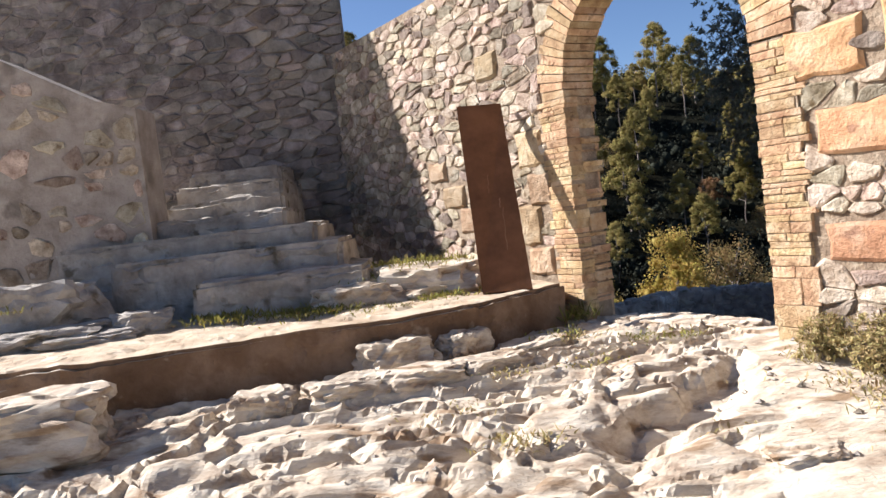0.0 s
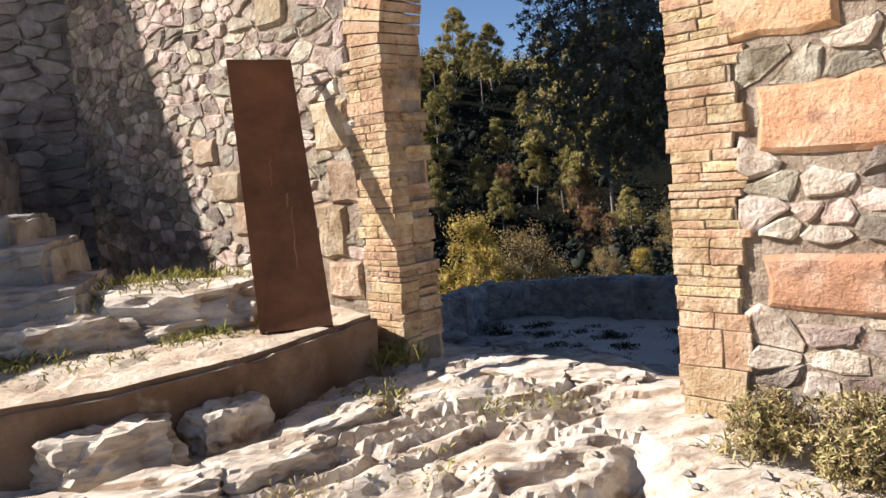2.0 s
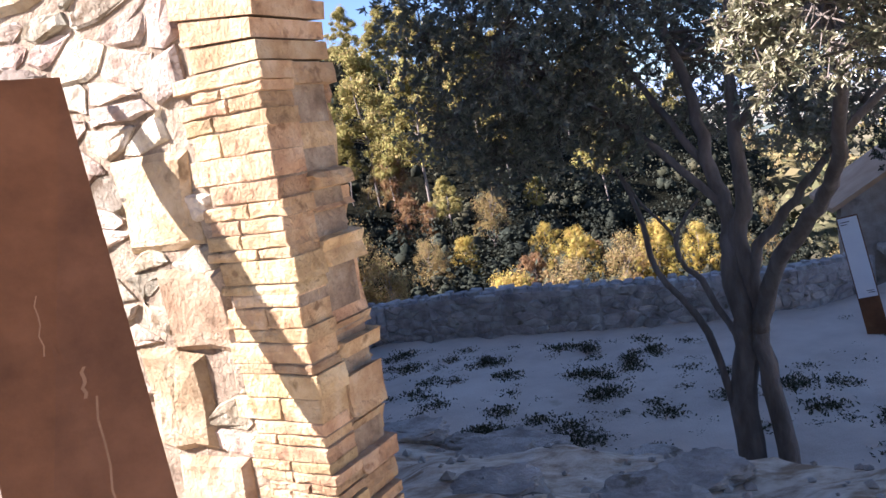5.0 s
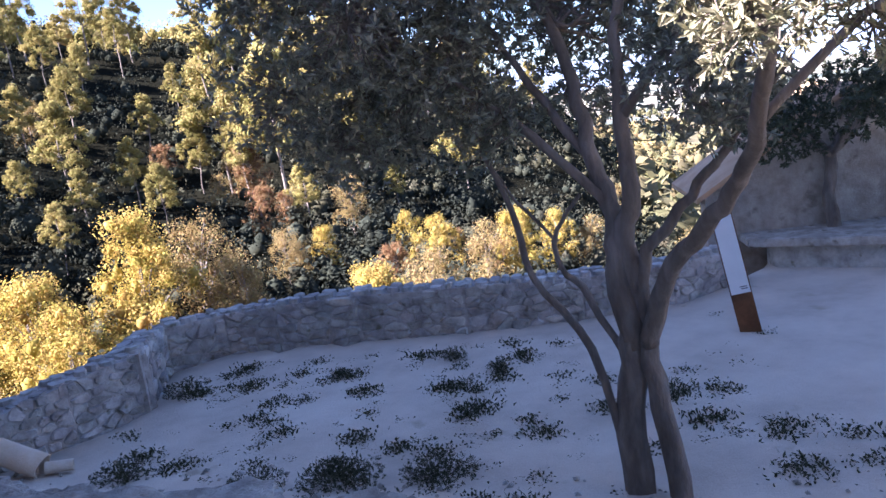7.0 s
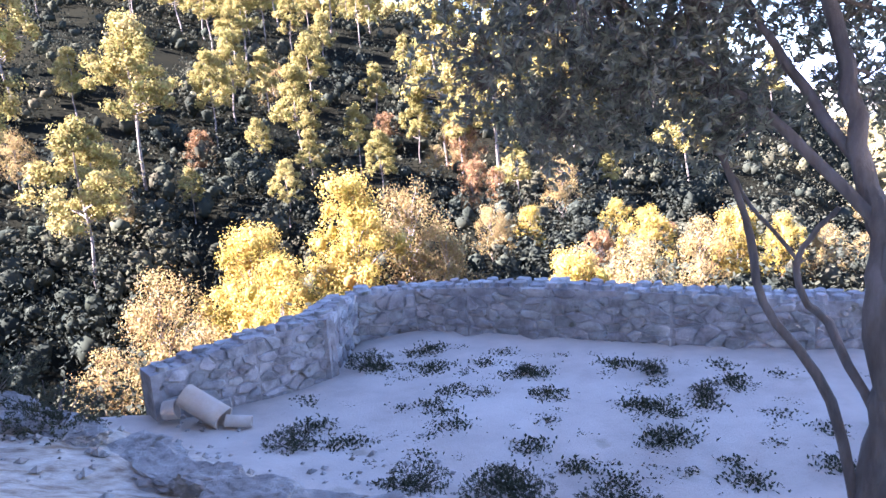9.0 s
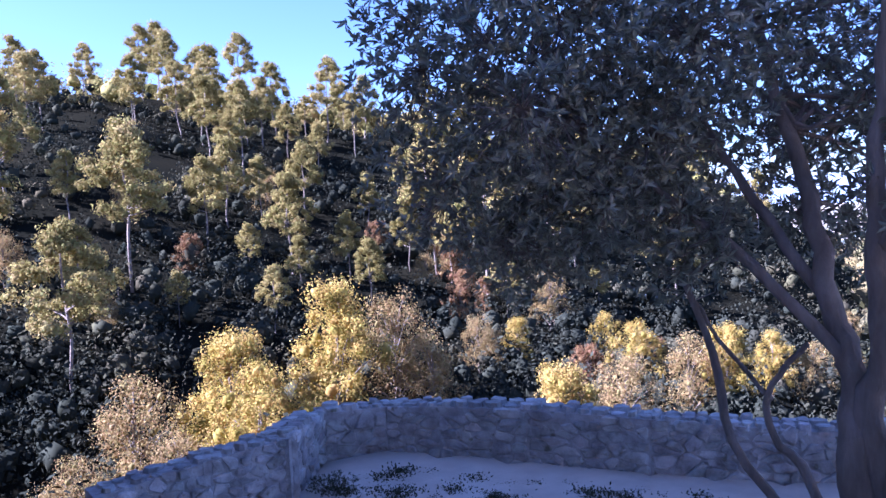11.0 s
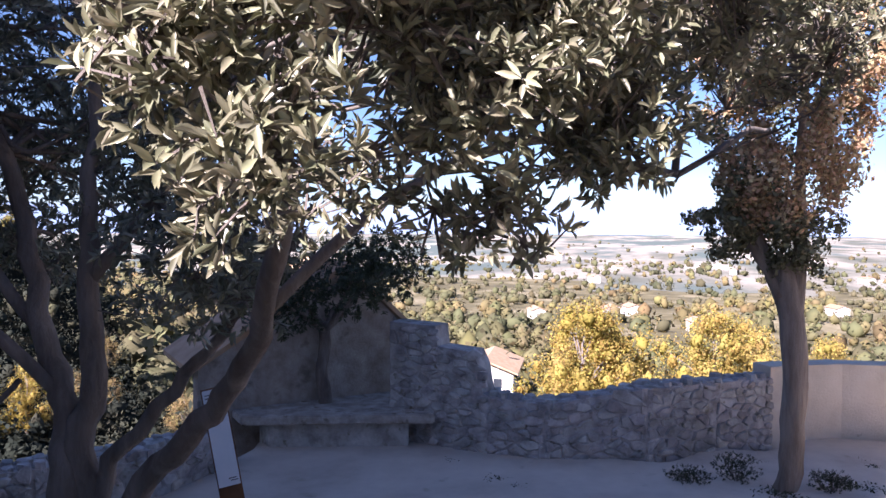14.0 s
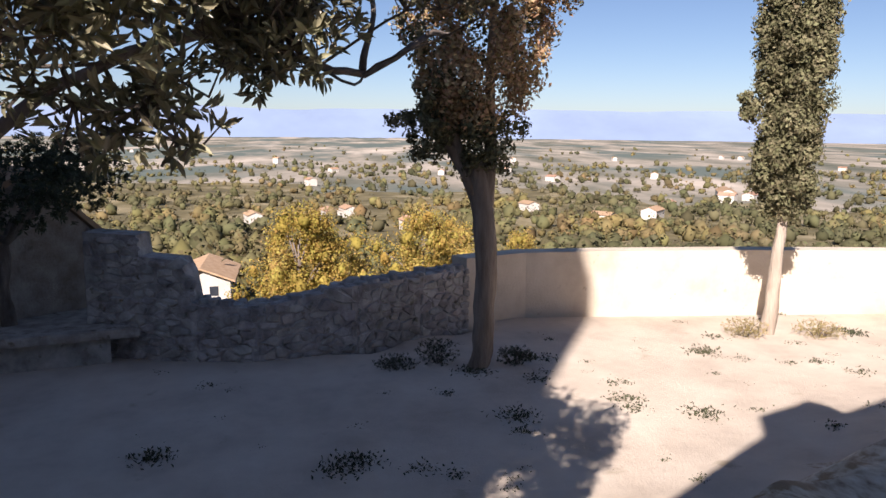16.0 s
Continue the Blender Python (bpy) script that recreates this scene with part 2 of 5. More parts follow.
M["terracotta"] = ramp_mat("pale_clay", [(0.5, 0.38, 0.28), (0.6, 0.5, 0.4)], 5, 5, 0.85, 0.3)


# distance haze put into the hills' colour, with a faint glow
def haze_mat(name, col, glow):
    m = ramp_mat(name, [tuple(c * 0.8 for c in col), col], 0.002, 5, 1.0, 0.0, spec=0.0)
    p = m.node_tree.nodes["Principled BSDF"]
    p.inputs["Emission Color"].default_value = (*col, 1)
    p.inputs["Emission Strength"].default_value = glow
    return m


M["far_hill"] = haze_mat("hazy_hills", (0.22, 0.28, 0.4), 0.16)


# ---- builders ----
def mesh_of(name, verts, faces, mat, smooth=False):
    me = bpy.data.meshes.new(name)
    me.from_pydata([tuple(v) for v in verts], [], faces)
    me.materials.append(mat)
    if smooth:
        me.polygons.foreach_set("use_smooth", [True] * len(me.polygons))
    return me


def quads_mesh(name, v, k, mat, smooth=False):
    """A mesh of separate k-cornered faces from an array of corners (count * k, 3)."""
    v = np.asarray(v, dtype=np.float32).reshape(-1, 3)
    n = len(v) // k
    me = bpy.data.meshes.new(name)
    me.vertices.add(len(v))
    me.vertices.foreach_set("co", v.ravel())
    me.loops.add(n * k)
    me.loops.foreach_set("vertex_index", np.arange(n * k, dtype=np.int32))
    me.polygons.add(n)
    me.polygons.foreach_set("loop_start", np.arange(0, n * k, k, dtype=np.int32))
    me.materials.append(mat)
    me.update(calc_edges=True)
    return me


def thing(name, label, category, loc=(0, 0, 0), rz=0.0, group="", kind=""):
    ob = new(name)
    ob.empty_display_size = 0.1
    ob.matrix_basis = pose(*loc, 0, 0, rz)
    return tagged(ob, label, category, group, kind)


def child(name, me, parent, label="", kind=""):
    ob = new(name, me)
    ob.parent = parent
    return tagged(ob, label, "", "", kind)


def part(name, bm, mat, parent, label="", smooth=False):
    me = bpy.data.meshes.new(name)
    bm.to_mesh(me)
    bm.free()
    me.materials.append(mat)
    if smooth:
        me.polygons.foreach_set("use_smooth", [True] * len(me.polygons))
    return child(name, me, parent, label)


def box(bm, x0, x1, y0, y1, z0, z1, bev=0.0, m=None):
    g = bmesh.ops.create_cube(bm, size=1.0)["verts"]
    t = Matrix.Translation(((x0 + x1) / 2, (y0 + y1) / 2, (z0 + z1) / 2)) @ Matrix.Diagonal((x1 - x0, y1 - y0, z1 - z0, 1))
    bmesh.ops.transform(bm, matrix=t, verts=g)
    if bev:
        es = list({e for v in g for e in v.link_edges})
        g = list({v for f in bmesh.ops.bevel(bm, geom=es, offset=bev, segments=2, affect="EDGES")["faces"] for v in f.verts} | {v for v in g if v.is_valid})
    if m is not None:
        bmesh.ops.transform(bm, matrix=m, verts=g)
    return g


def lattice(x, y, seed):
    """Smooth value noise in 0..1 on arrays."""
    xi, yi = np.floor(x).astype(np.int64), np.floor(y).astype(np.int64)
    fx, fy = x - xi, y - yi
    fx, fy = fx * fx * (3 - 2 * fx), fy * fy * (3 - 2 * fy)

    def hsh(a, b):
        h = (a * 374761393 + b * 668265263 + seed * 1442695041) & 0x7FFFFFFF
        h = ((h ^ (h >> 13)) * 1274126177) & 0x7FFFFFFF
        return ((h ^ (h >> 16)) & 0xFFFF) / 65535.0

    return (hsh(xi, yi) * (1 - fx) + hsh(xi + 1, yi) * fx) * (1 - fy) + (hsh(xi, yi + 1) * (1 - fx) + hsh(xi + 1, yi + 1) * fx) * fy


def fractal(x, y, seed, octaves=4):
    s, a, t = 0.0, 1.0, 0.0
    for i in range(octaves):
        s = s + a * lattice(x * 2 ** i, y * 2 ** i, seed + i)
        t += a
        a *= 0.5
    return s / t


def sstep(a, b, x):
    t = np.clip((x - a) / (b - a), 0, 1)
    return t * t * (3 - 2 * t)


# ---- plan ----
GATE = Vector((1.22, 6.70, 0))                 # front face of the gate wall, at the left jamb's old line
GU = Vector((0.525, -0.851, 0))                # along the wall, away from the tower
GN = Vector((-0.851, -0.525, 0))               # out of the face, into the court
WALL_T = 0.30
U_L, U_R, SPRING = -0.11, 1.76, 2.33
ARC_U, ARC_R = (U_L + U_R) / 2, (U_R - U_L) / 2
EYE_XY = (2.5, 6.3)
GATE_M = Matrix(((GU.x, -GN.x, 0, GATE.x), (GU.y, -GN.y, 0, GATE.y), (0, 0, 1, 0), (0, 0, 0, 1)))  # local x along, y inwards, z up
PARAPET = [(2.1, 16.75), (3.4, 17.05), (4.55, 17.42), (5.42, 18.9), (6.45, 18.78), (7.15, 18.15), (8.15, 17.05), (9.37, 15.6), (10.8, 14.25), (12.2, 13.45), (13.6, 13.1)]
PARAPET_TOP = [-1.26, -1.13, -1.1, -1.22, -1.24, -1.21, -1.17, -1.19, -1.27, -1.32, -1.34]
BROKEN = [(15.6, 9.3), (15.55, 8.3), (16.1, 6.65), (16.9, 5.5), (17.75, 4.48)]
BROKEN_TOP = [-1.0, -1.08, -0.8, -0.8, -0.8]
CREAM = [(17.75, 4.45), (18.5, 3.2), (18.85, 1.2), (19.05, -1.7), (18.6, -4.9), (16.6, -8.5), (13.0, -12.0)]
CREAM_TOP = [-0.6, -0.62, -0.65, -0.67, -0.63, -0.55, -0.5]


def radius_of(az):
    pts = PARAPET + [(16.3, 13.6)] + BROKEN + CREAM
    a = [math.degrees(math.atan2(x - EYE_XY[0], y - EYE_XY[1])) for x, y in pts]
    r = [math.hypot(x - EYE_XY[0], y - EYE_XY[1]) for x, y in pts]
    return np.interp(az, a, r)


CREST_AZ = [-180, -110, -60, 0, 10, 20, 32, 42, 55, 180]
CREST_EL = [2, 4, 8.6, 9.0, 8.3, 6.8, 4.0, 1.0, -3, 2]


def ground_z(x, y):
    x, y = np.asarray(x, float), np.asarray(y, float)
    dx, dy = x - EYE_XY[0], y - EYE_XY[1]
    r, az = np.hypot(dx, dy), np.degrees(np.arctan2(dx, dy))
    s = -((x - GATE.x) * GN.x + (y - GATE.y) * GN.y) - WALL_T
    # court
    court = np.interp(y, [-40, 0, 2, 3.5, 5, 6.5, 7.0, 9, 40], [0, 0, 0.05, 0.16, 0.36, 0.40, 0.42, 0.5, 0.5])
    warp = 0.5 * fractal(x * 1.7, y * 1.7, 71, 3)
    st = (fractal(x * 0.55 + 3 + warp, y * 1.15 + warp, 11, 4) + 0.25 * (y - 4) * 0.35) * 9
    strata = np.floor(st) + sstep(0.76, 1.0, st - np.floor(st)) - st
    rocky = sstep(1.9, 1.1, x - 0.35 * (y - 4)) * sstep(1.8, 3.0, y)
    court = court + rocky * (0.085 * strata + 0.05 * (fractal(x * 2.2, y * 4.5, 25, 5) - 0.5) + 0.03 * np.abs(fractal(x * 3.1 + warp, y * 8.0, 27, 4) - 0.5)) + 0.03 * (fractal(x * 6, y * 7, 21, 4) - 0.5) + 0.012 * np.abs(fractal(x * 13, y * 17, 23, 3) - 0.5)
    for sx, sy, sd, dp in ((0.8, 2.3, 131, 0.06), (1.5, 3.4, 137, 0.03)):
        joint = np.abs(fractal(x * sx + warp, y * sy + 0.5 * warp, sd, 4) - 0.5)
        court = court - dp * rocky * sstep(0.02, 0.0, joint)
    scarp = y - (4.3 + 0.72 * (x - 0.8) + 0.25 * (lattice(x * 4, y * 4, 91) - 0.5))
    court = court - 0.16 * sstep(0.05, -0.03, scarp) * sstep(-0.75, -0.1, scarp) * sstep(0.55, 0.85, x) * sstep(1.9, 1.5, x)
    # outside the gate: rocky apron, a shelf, then the terrace
    apron = np.interp(s, [-1, 0, 0.5, 1, 2, 3.5, 4.5, 6.2], [0.38, 0.36, 0.28, 0.16, -0.24, -0.62, -1.65, -1.98])
    rough_amt = sstep(0.0, 0.8, s) * sstep(6.5, 4.5, s)
    apron = apron + rough_amt * (0.35 * (fractal(x * 1.1, y * 1.1, 31, 4) - 0.5)) + 0.03 * (fractal(x * 3, y * 3, 41, 3) - 0.5)
    near = np.where(s < 0, court, apron)
    # land beyond the parapet
    q = r - radius_of(az) - 0.4
    crest = 2 + 150 * np.tan(np.radians(np.interp(az, CREST_AZ, CREST_EL)))
    w = sstep(62, 45, az) * sstep(-115, -80, az)
    k = [0, 3, 26, 135, 240, 600, 1200, 6000]
    hill = np.where(q < 26, np.interp(q, k[:3], [-2.0, -4.5, -12.5]), np.where(q < 135, -12.5 + (crest + 12.5) * np.clip((q - 26) / 109, 0, 1) ** 0.85, np.interp(q, [135, 300, 1200, 6000], [0, -25, -60, -60]) + np.maximum(crest, -20) * np.interp(q, [135, 900], [1, 0])))
    east = np.interp(q, k, [-2.0, -4.5, -11.5, -33, -43, -56, -61, -61])
    land = east + (hill - east) * w + np.clip(q / 60, 0, 1) * 5 * (fractal(x / 35, y / 35, 51, 3) - 0.5)
    return np.where((q > 0) & (s > 0), land, np.where((s <= 0) & (r > 30), near - np.clip((r - 30) / 300, 0, 1) * 50, near))


def gz(x, y):
    return float(ground_z(np.array([x]), np.array([y]))[0])


# ---- ground: one sheet from the court to the horizon ----
def graded(lo, hi, step, reach):
    core = list(np.arange(lo, hi + 1e-6, step))
    up, d, v = [], step, hi
    while v < reach:
        d *= 1.09
        v += d
        up.append(v)
    dn, d, v = [], step, lo
    while v > -reach:
        d *= 1.09
        v -= d
        dn.append(v)
    return np.array(dn[::-1] + core + up)


gx, gy = graded(-2.6, 3.0, 0.032, 4800), graded(3.2, 8.0, 0.032, 4800)
X, Y = np.meshgrid(gx, gy)
Z = ground_z(X.ravel(), Y.ravel())
nx, ny = len(gx), len(gy)
idx = np.arange(nx * ny).reshape(ny, nx)
F = np.stack([idx[:-1, :-1], idx[:-1, 1:], idx[1:, 1:], idx[1:, :-1]], -1).reshape(-1, 4)
me = bpy.data.meshes.new("ground")
me.vertices.add(nx * ny)
me.vertices.foreach_set("co", np.stack([X.ravel(), Y.ravel(), Z], -1).astype(np.float32).ravel())
me.loops.add(len(F) * 4)
me.loops.foreach_set("vertex_index", F.astype(np.int32).ravel())
me.polygons.add(len(F))
me.polygons.foreach_set("loop_start", np.arange(0, len(F) * 4, 4, dtype=np.int32))
for k in ("rock", "sand", "forest_floor_shade", "fields", "valley_floor"):
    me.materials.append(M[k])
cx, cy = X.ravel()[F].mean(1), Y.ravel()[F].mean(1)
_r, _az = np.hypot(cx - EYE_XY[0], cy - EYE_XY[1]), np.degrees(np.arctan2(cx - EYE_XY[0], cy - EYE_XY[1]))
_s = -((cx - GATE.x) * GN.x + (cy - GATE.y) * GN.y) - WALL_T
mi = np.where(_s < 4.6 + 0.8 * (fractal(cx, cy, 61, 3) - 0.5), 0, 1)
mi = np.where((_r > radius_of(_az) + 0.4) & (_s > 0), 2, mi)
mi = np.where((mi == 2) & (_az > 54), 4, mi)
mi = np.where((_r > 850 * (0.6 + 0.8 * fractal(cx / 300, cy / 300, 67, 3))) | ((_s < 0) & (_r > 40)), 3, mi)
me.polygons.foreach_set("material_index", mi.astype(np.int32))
me.update(calc_edges=True)
_nz = np.empty(len(mi) * 3, dtype=np.float32)
me.polygons.foreach_get("normal", _nz)
me.polygons.foreach_set("use_smooth", ((mi != 0) | (_nz[2::3] > 0.86)).tolist())
tagged(new("ground", me), "pale limestone bedrock and sand running out to the valley", "ground", "", "structure")


# ---- rubble masonry ----
def clip_poly(poly, a, b, c):
    out = []
    for i, p in enumerate(poly):
        q = poly[(i + 1) % len(poly)]
        dp, dq = a * p[0] + b * p[1] - c, a * q[0] + b * q[1] - c
        if dp <= 0:
            out.append(p)
        if (dp < 0 < dq) or (dq < 0 < dp):
            t = dp / (dp - dq)
            out.append((p[0] + t * (q[0] - p[0]), p[1] + t * (q[1] - p[1])))
    return out


def rubble_cells(u0, u1, z0, z1, cw, ch, r, keep=None):
    """Fitted, uneven stones that fill a rectangle: their outlines in (u, z)."""
    seeds = {}
    nu, nz = max(1, round((u1 - u0) / cw)), max(1, round((z1 - z0) / ch))
    du, dz = (u1 - u0) / nu, (z1 - z0) / nz
    for j in range(nz):
        for i in range(nu):
            if r.random() < 0.24:
                continue
            seeds[i, j] = (u0 + (i + 0.5 + 0.5 * (j % 2) * 0.9 - 0.22 + r.uniform(-0.48, 0.48)) * du, z0 + (j + 0.5 + r.uniform(-0.36, 0.36)) * dz)
    cells = []
    for (i, j), p in seeds.items():
        if keep and not keep(*p):
            continue
        w, h = 1.35 * du, 1.3 * dz
        poly = [(max(u0, p[0] - w), max(z0, p[1] - h)), (min(u1, p[0] + w), max(z0, p[1] - h)), (min(u1, p[0] + w), min(z1, p[1] + h)), (max(u0, p[0] - w), min(z1, p[1] + h))]
        for di in (-3, -2, -1, 0, 1, 2, 3):
            for dj in (-2, -1, 0, 1, 2):
                q = seeds.get((i + di, j + dj))
                if q is None or q is p:
                    continue
                # distance weighted so that stones lie flat
                a, b = (q[0] - p[0]) / du ** 2, (q[1] - p[1]) / dz ** 2
                c = (q[0] ** 2 - p[0] ** 2) / (2 * du ** 2) + (q[1] ** 2 - p[1] ** 2) / (2 * dz ** 2)
                poly = clip_poly(poly, a, b, c)
                if len(poly) < 3:
                    break
            if len(poly) < 3:
                break
        if len(poly) >= 3:
            cells.append(poly)
    return cells


def stone_geo(poly, r, joint=0.012, proud=0.03, back=0.03):
    """One stone with a worn front: vertices in local (u, depth, z) and faces."""
    c = (sum(p[0] for p in poly) / len(poly), sum(p[1] for p in poly) / len(poly))
    size = math.sqrt(abs(sum(poly[i][0] * poly[(i + 1) % len(poly)][1] - poly[(i + 1) % len(poly)][0] * poly[i][1] for i in range(len(poly))) / 2))
    if size < 0.03:
        return None
    k = max(0.3, 1 - joint / size * 2.0)
    ring = []
    for i, p in enumerate(poly):
        q = poly[(i + 1) % len(poly)]
        for t in (0.2, 0.8):
            ring.append((c[0] + (p[0] + t * (q[0] - p[0]) - c[0]) * k + r.uniform(-1, 1) * 0.075 * size, c[1] + (p[1] + t * (q[1] - p[1]) - c[1]) * k + r.uniform(-1, 1) * 0.075 * size))
    if len(ring) > 12:
        ring = ring[::2]
    n = len(ring)
    d = proud * r.uniform(0.5, 1.5)
    tu, tz = r.uniform(-0.12, 0.12), r.uniform(-0.12, 0.12)
    v = [(p[0], back, p[1]) for p in ring]
    v += [(p[0], -d * 0.55, p[1]) for p in ring]
    v += [(c[0] + (p[0] - c[0]) * 0.8, -d * 1.0 + tu * (p[0] - c[0]) + tz * (p[1] - c[1]) + r.uniform(-0.006, 0.006), c[1] + (p[1] - c[1]) * 0.8) for p in ring]
    v.append((c[0], -d * 1.12, c[1]))
    f = []
    for i in range(n):
        j = (i + 1) % n
        f += [(i, j, n + j, n + i), (n + i, n + j, 2 * n + j, 2 * n + i), (2 * n + i, 2 * n + j, 3 * n)]
    return v, f


def lay_stones(cells, m, parent, name, mat_single, mat_joined, r, singles=0, near=None, joint=0.012, proud=0.03):
    """The stones of one face: those nearest as parts of their own, the rest joined."""
    cells = sorted(cells, key=near) if near else cells
    V, FF = [], []
    for i, poly in enumerate(cells):
        g = stone_geo(poly, r, joint, proud)
        if not g:
            continue
        if i < singles:
            c = Vector(np.mean(g[0], axis=0))
            me = mesh_of(name, [Vector(v) - c for v in g[0]], g[1], mat_single)
            ob = child(name, me, parent)
            ob.matrix_basis = m @ Matrix.Translation(c)
        else:
            o = len(V)
            V += [m @ Vector(v) for v in g[0]]
            FF += [tuple(o + k for k in f) for f in g[1]]
    if V:
        child(name + "work", mesh_of(name, V, FF, mat_joined), parent, "", "stuff")


def slab(verts2d, y0, y1, name, mat, m, parent=None):
    """A prism with the outline (u, z) between depths y0 and y1."""
    n = len(verts2d)
    v = [m @ Vector((a, y0, b)) for a, b in verts2d] + [m @ Vector((a, y1, b)) for a, b in verts2d]
    f = [tuple(range(n)), tuple(range(2 * n - 1, n - 1, -1))] + [(i, n + i, n + (i + 1) % n, (i + 1) % n) for i in range(n)]
    me = mesh_of(name, v, f, mat)
    bm = bmesh.new()
    bm.from_mesh(me)
    bmesh.ops.recalc_face_normals(bm, faces=bm.faces)
    bm.to_mesh(me)
    bm.free()
    if parent:
        return child(name, me, parent)
    return new(name, me)


R = random.Random(5)
# gate wall: core, with the arch through it
gate = thing("wall_gate", "sunlit rubble gate wall with a brick-edged round arch", "wall", kind="structure")
arc_n = 24
arch_pts = [(ARC_U - (ARC_R + 0.12) * math.cos(math.pi * i / arc_n), SPRING + (ARC_R + 0.12) * math.sin(math.pi * i / arc_n)) for i in range(arc_n + 1)]
LEFT_END = -4.75
slab([(LEFT_END, 0.1), (U_L - 0.12, 0.1), (U_L - 0.12, SPRING), (U_L - 0.12, 4.35), (-2.2, 3.74), (LEFT_END, 3.74)], 0, WALL_T, "core", M["mortar"], GATE_M, gate)
slab([(U_R + 0.12, 0.0), (9.0, 0.0), (9.0, 4.6), (3.6, 4.7), (3.2, 5.45), (1.98, 5.5), (1.97, 5.0), (U_R + 0.12, 4.95)], 0, WALL_T, "core", M["mortar"], GATE_M, gate)
slab(arch_pts + [(U_R + 0.12, 4.95), (U_L - 0.12, 4.35)], 0, WALL_T, "core", M["mortar"], GATE_M, gate)

# tower behind the steps, and the low flank wall of the steps
TW_A, TW_B = Vector((-1.25, 10.7, 0)), Vector((-8.1, 11.9, 0))
_d = (TW_A - TW_B).normalized()
TOWER_M = Matrix(((_d.x, -_d.y, 0, TW_B.x), (_d.y, _d.x, 0, TW_B.y), (0, 0, 1, 0), (0, 0, 0, 1)))
TW_L = (TW_A - TW_B).length
tower = thing("wall_tower", "tall shaded stone tower wall behind the steps", "wall", kind="structure")
# the tall part stands over the steps, a lower part runs on from it
_xm, _ym = -4.45, TW_A.y + (TW_B.y - TW_A.y) * (-4.45 - TW_A.x) / (TW_B.x - TW_A.x)
# tops and depth lie out of view, sized to cast the terrace shade
for _foot, _top in (([(_xm, _ym), (TW_A.x + 0.2, TW_A.y), (-3.0, 27.0), (-6.0, 27.0)], 15.9), ([(TW_B.x, TW_B.y), (_xm - 0.002, _ym), (-6.002, 27.0), (-14.0, 27.0)], 6.5)):
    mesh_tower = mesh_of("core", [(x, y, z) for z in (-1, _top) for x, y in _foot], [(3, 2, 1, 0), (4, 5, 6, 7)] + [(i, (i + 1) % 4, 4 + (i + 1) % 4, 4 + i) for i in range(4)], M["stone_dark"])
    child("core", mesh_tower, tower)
FLANK_M = Matrix(((1, 0, 0, -6.2), (0, 1, 0, 8.3), (0, 0, 1, 0), (0, 0, 0, 1)))
flank = thing("wall_flank", "low sloping rendered wall beside the stone steps", "wall", kind="structure")
slab([(0, 0.6), (3.1, 0.6), (3.1, 2.93), (2.7, 3.05), (1.7, 3.62), (0, 4.5)], 0, 0.55, "core", M["plaster"], FLANK_M, flank)

def roughen(bm, target, amp, scale, seed):
    """Splits long edges and wears the surface."""
    bmesh.ops.triangulate(bm, faces=bm.faces)
    for _ in range(7):
        es = [e for e in bm.edges if e.calc_length() > target]
        if not es:
            break
        bmesh.ops.subdivide_edges(bm, edges=es, cuts=1)
        bmesh.ops.triangulate(bm, faces=[f for f in bm.faces if len(f.verts) > 3])
    bm.normal_update()
    for v in bm.verts:
        k = noise.fractal(v.co * scale + Vector((seed, 0, 0)), 0.7, 2.1, 4)
        c = noise.noise(v.co * scale * 2.6 + Vector((0, seed, 0)))
        v.co = v.co + v.normal * (amp * k - (amp * 0.8 if c > 0.3 else 0))


# dressed ledge
ledge_pts = [(-5.5, 5.2), (-2.55, 5.3), (-1.2, 5.62), (-0.45, 5.75), (0.15, 6.02), (0.97, 6.8), (0.75, 7.45), (-0.6, 9.0), (-5.5, 9.0)]
bm = bmesh.new()
lo = [bm.verts.new((x, y, 0.05)) for x, y in ledge_pts]
hi = [bm.verts.new((x, y, 0.73)) for x, y in ledge_pts]
bm.faces.new(hi)
for i in range(len(lo)):
    bm.faces.new((lo[i], lo[(i + 1) % len(lo)], hi[(i + 1) % len(lo)], hi[i]))
bmesh.ops.bevel(bm, geom=[e for e in bm.edges if all(v in hi for v in e.verts)], offset=0.03, segments=2, affect="EDGES")
roughen(bm, 0.11, 0.022, 2.3, 4)
me = bpy.data.meshes.new("stone_ledge")
bm.to_mesh(me)
bm.free()
me.materials.append(M["ledge"])
me.materials.append(M["earth_shade_side"])
# steep and low faces get the brown with shade painted in
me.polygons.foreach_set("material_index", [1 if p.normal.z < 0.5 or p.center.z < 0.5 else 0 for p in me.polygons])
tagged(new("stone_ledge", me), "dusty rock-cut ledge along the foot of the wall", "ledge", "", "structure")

# steps
for k, (x0, x1, y0, z1) in enumerate([(-2.35, -0.75, 7.0, 1.08), (-3.25, -1.0, 7.5, 1.33), (-4.0, -1.3, 7.95, 1.52), (-3.15, -1.7, 8.45, 1.7), (-3.2, -1.8, 9.0, 1.9), (-3.2, -1.9, 9.5, 2.1), (-3.2, -2.0, 10.0, 2.3)]):
    bm = bmesh.new()
    box(bm, x0, x1, y0, y0 + 1.3, z1 - 0.75, z1, 0.04)
    roughen(bm, 0.12, 0.035, 1.8, k * 3.3)
    st = thing("stone_step", "worn limestone step of the stairway", "step", group="steps up to the tower", kind="structure")
    part("tread", bm, M["rock_grey"], st)


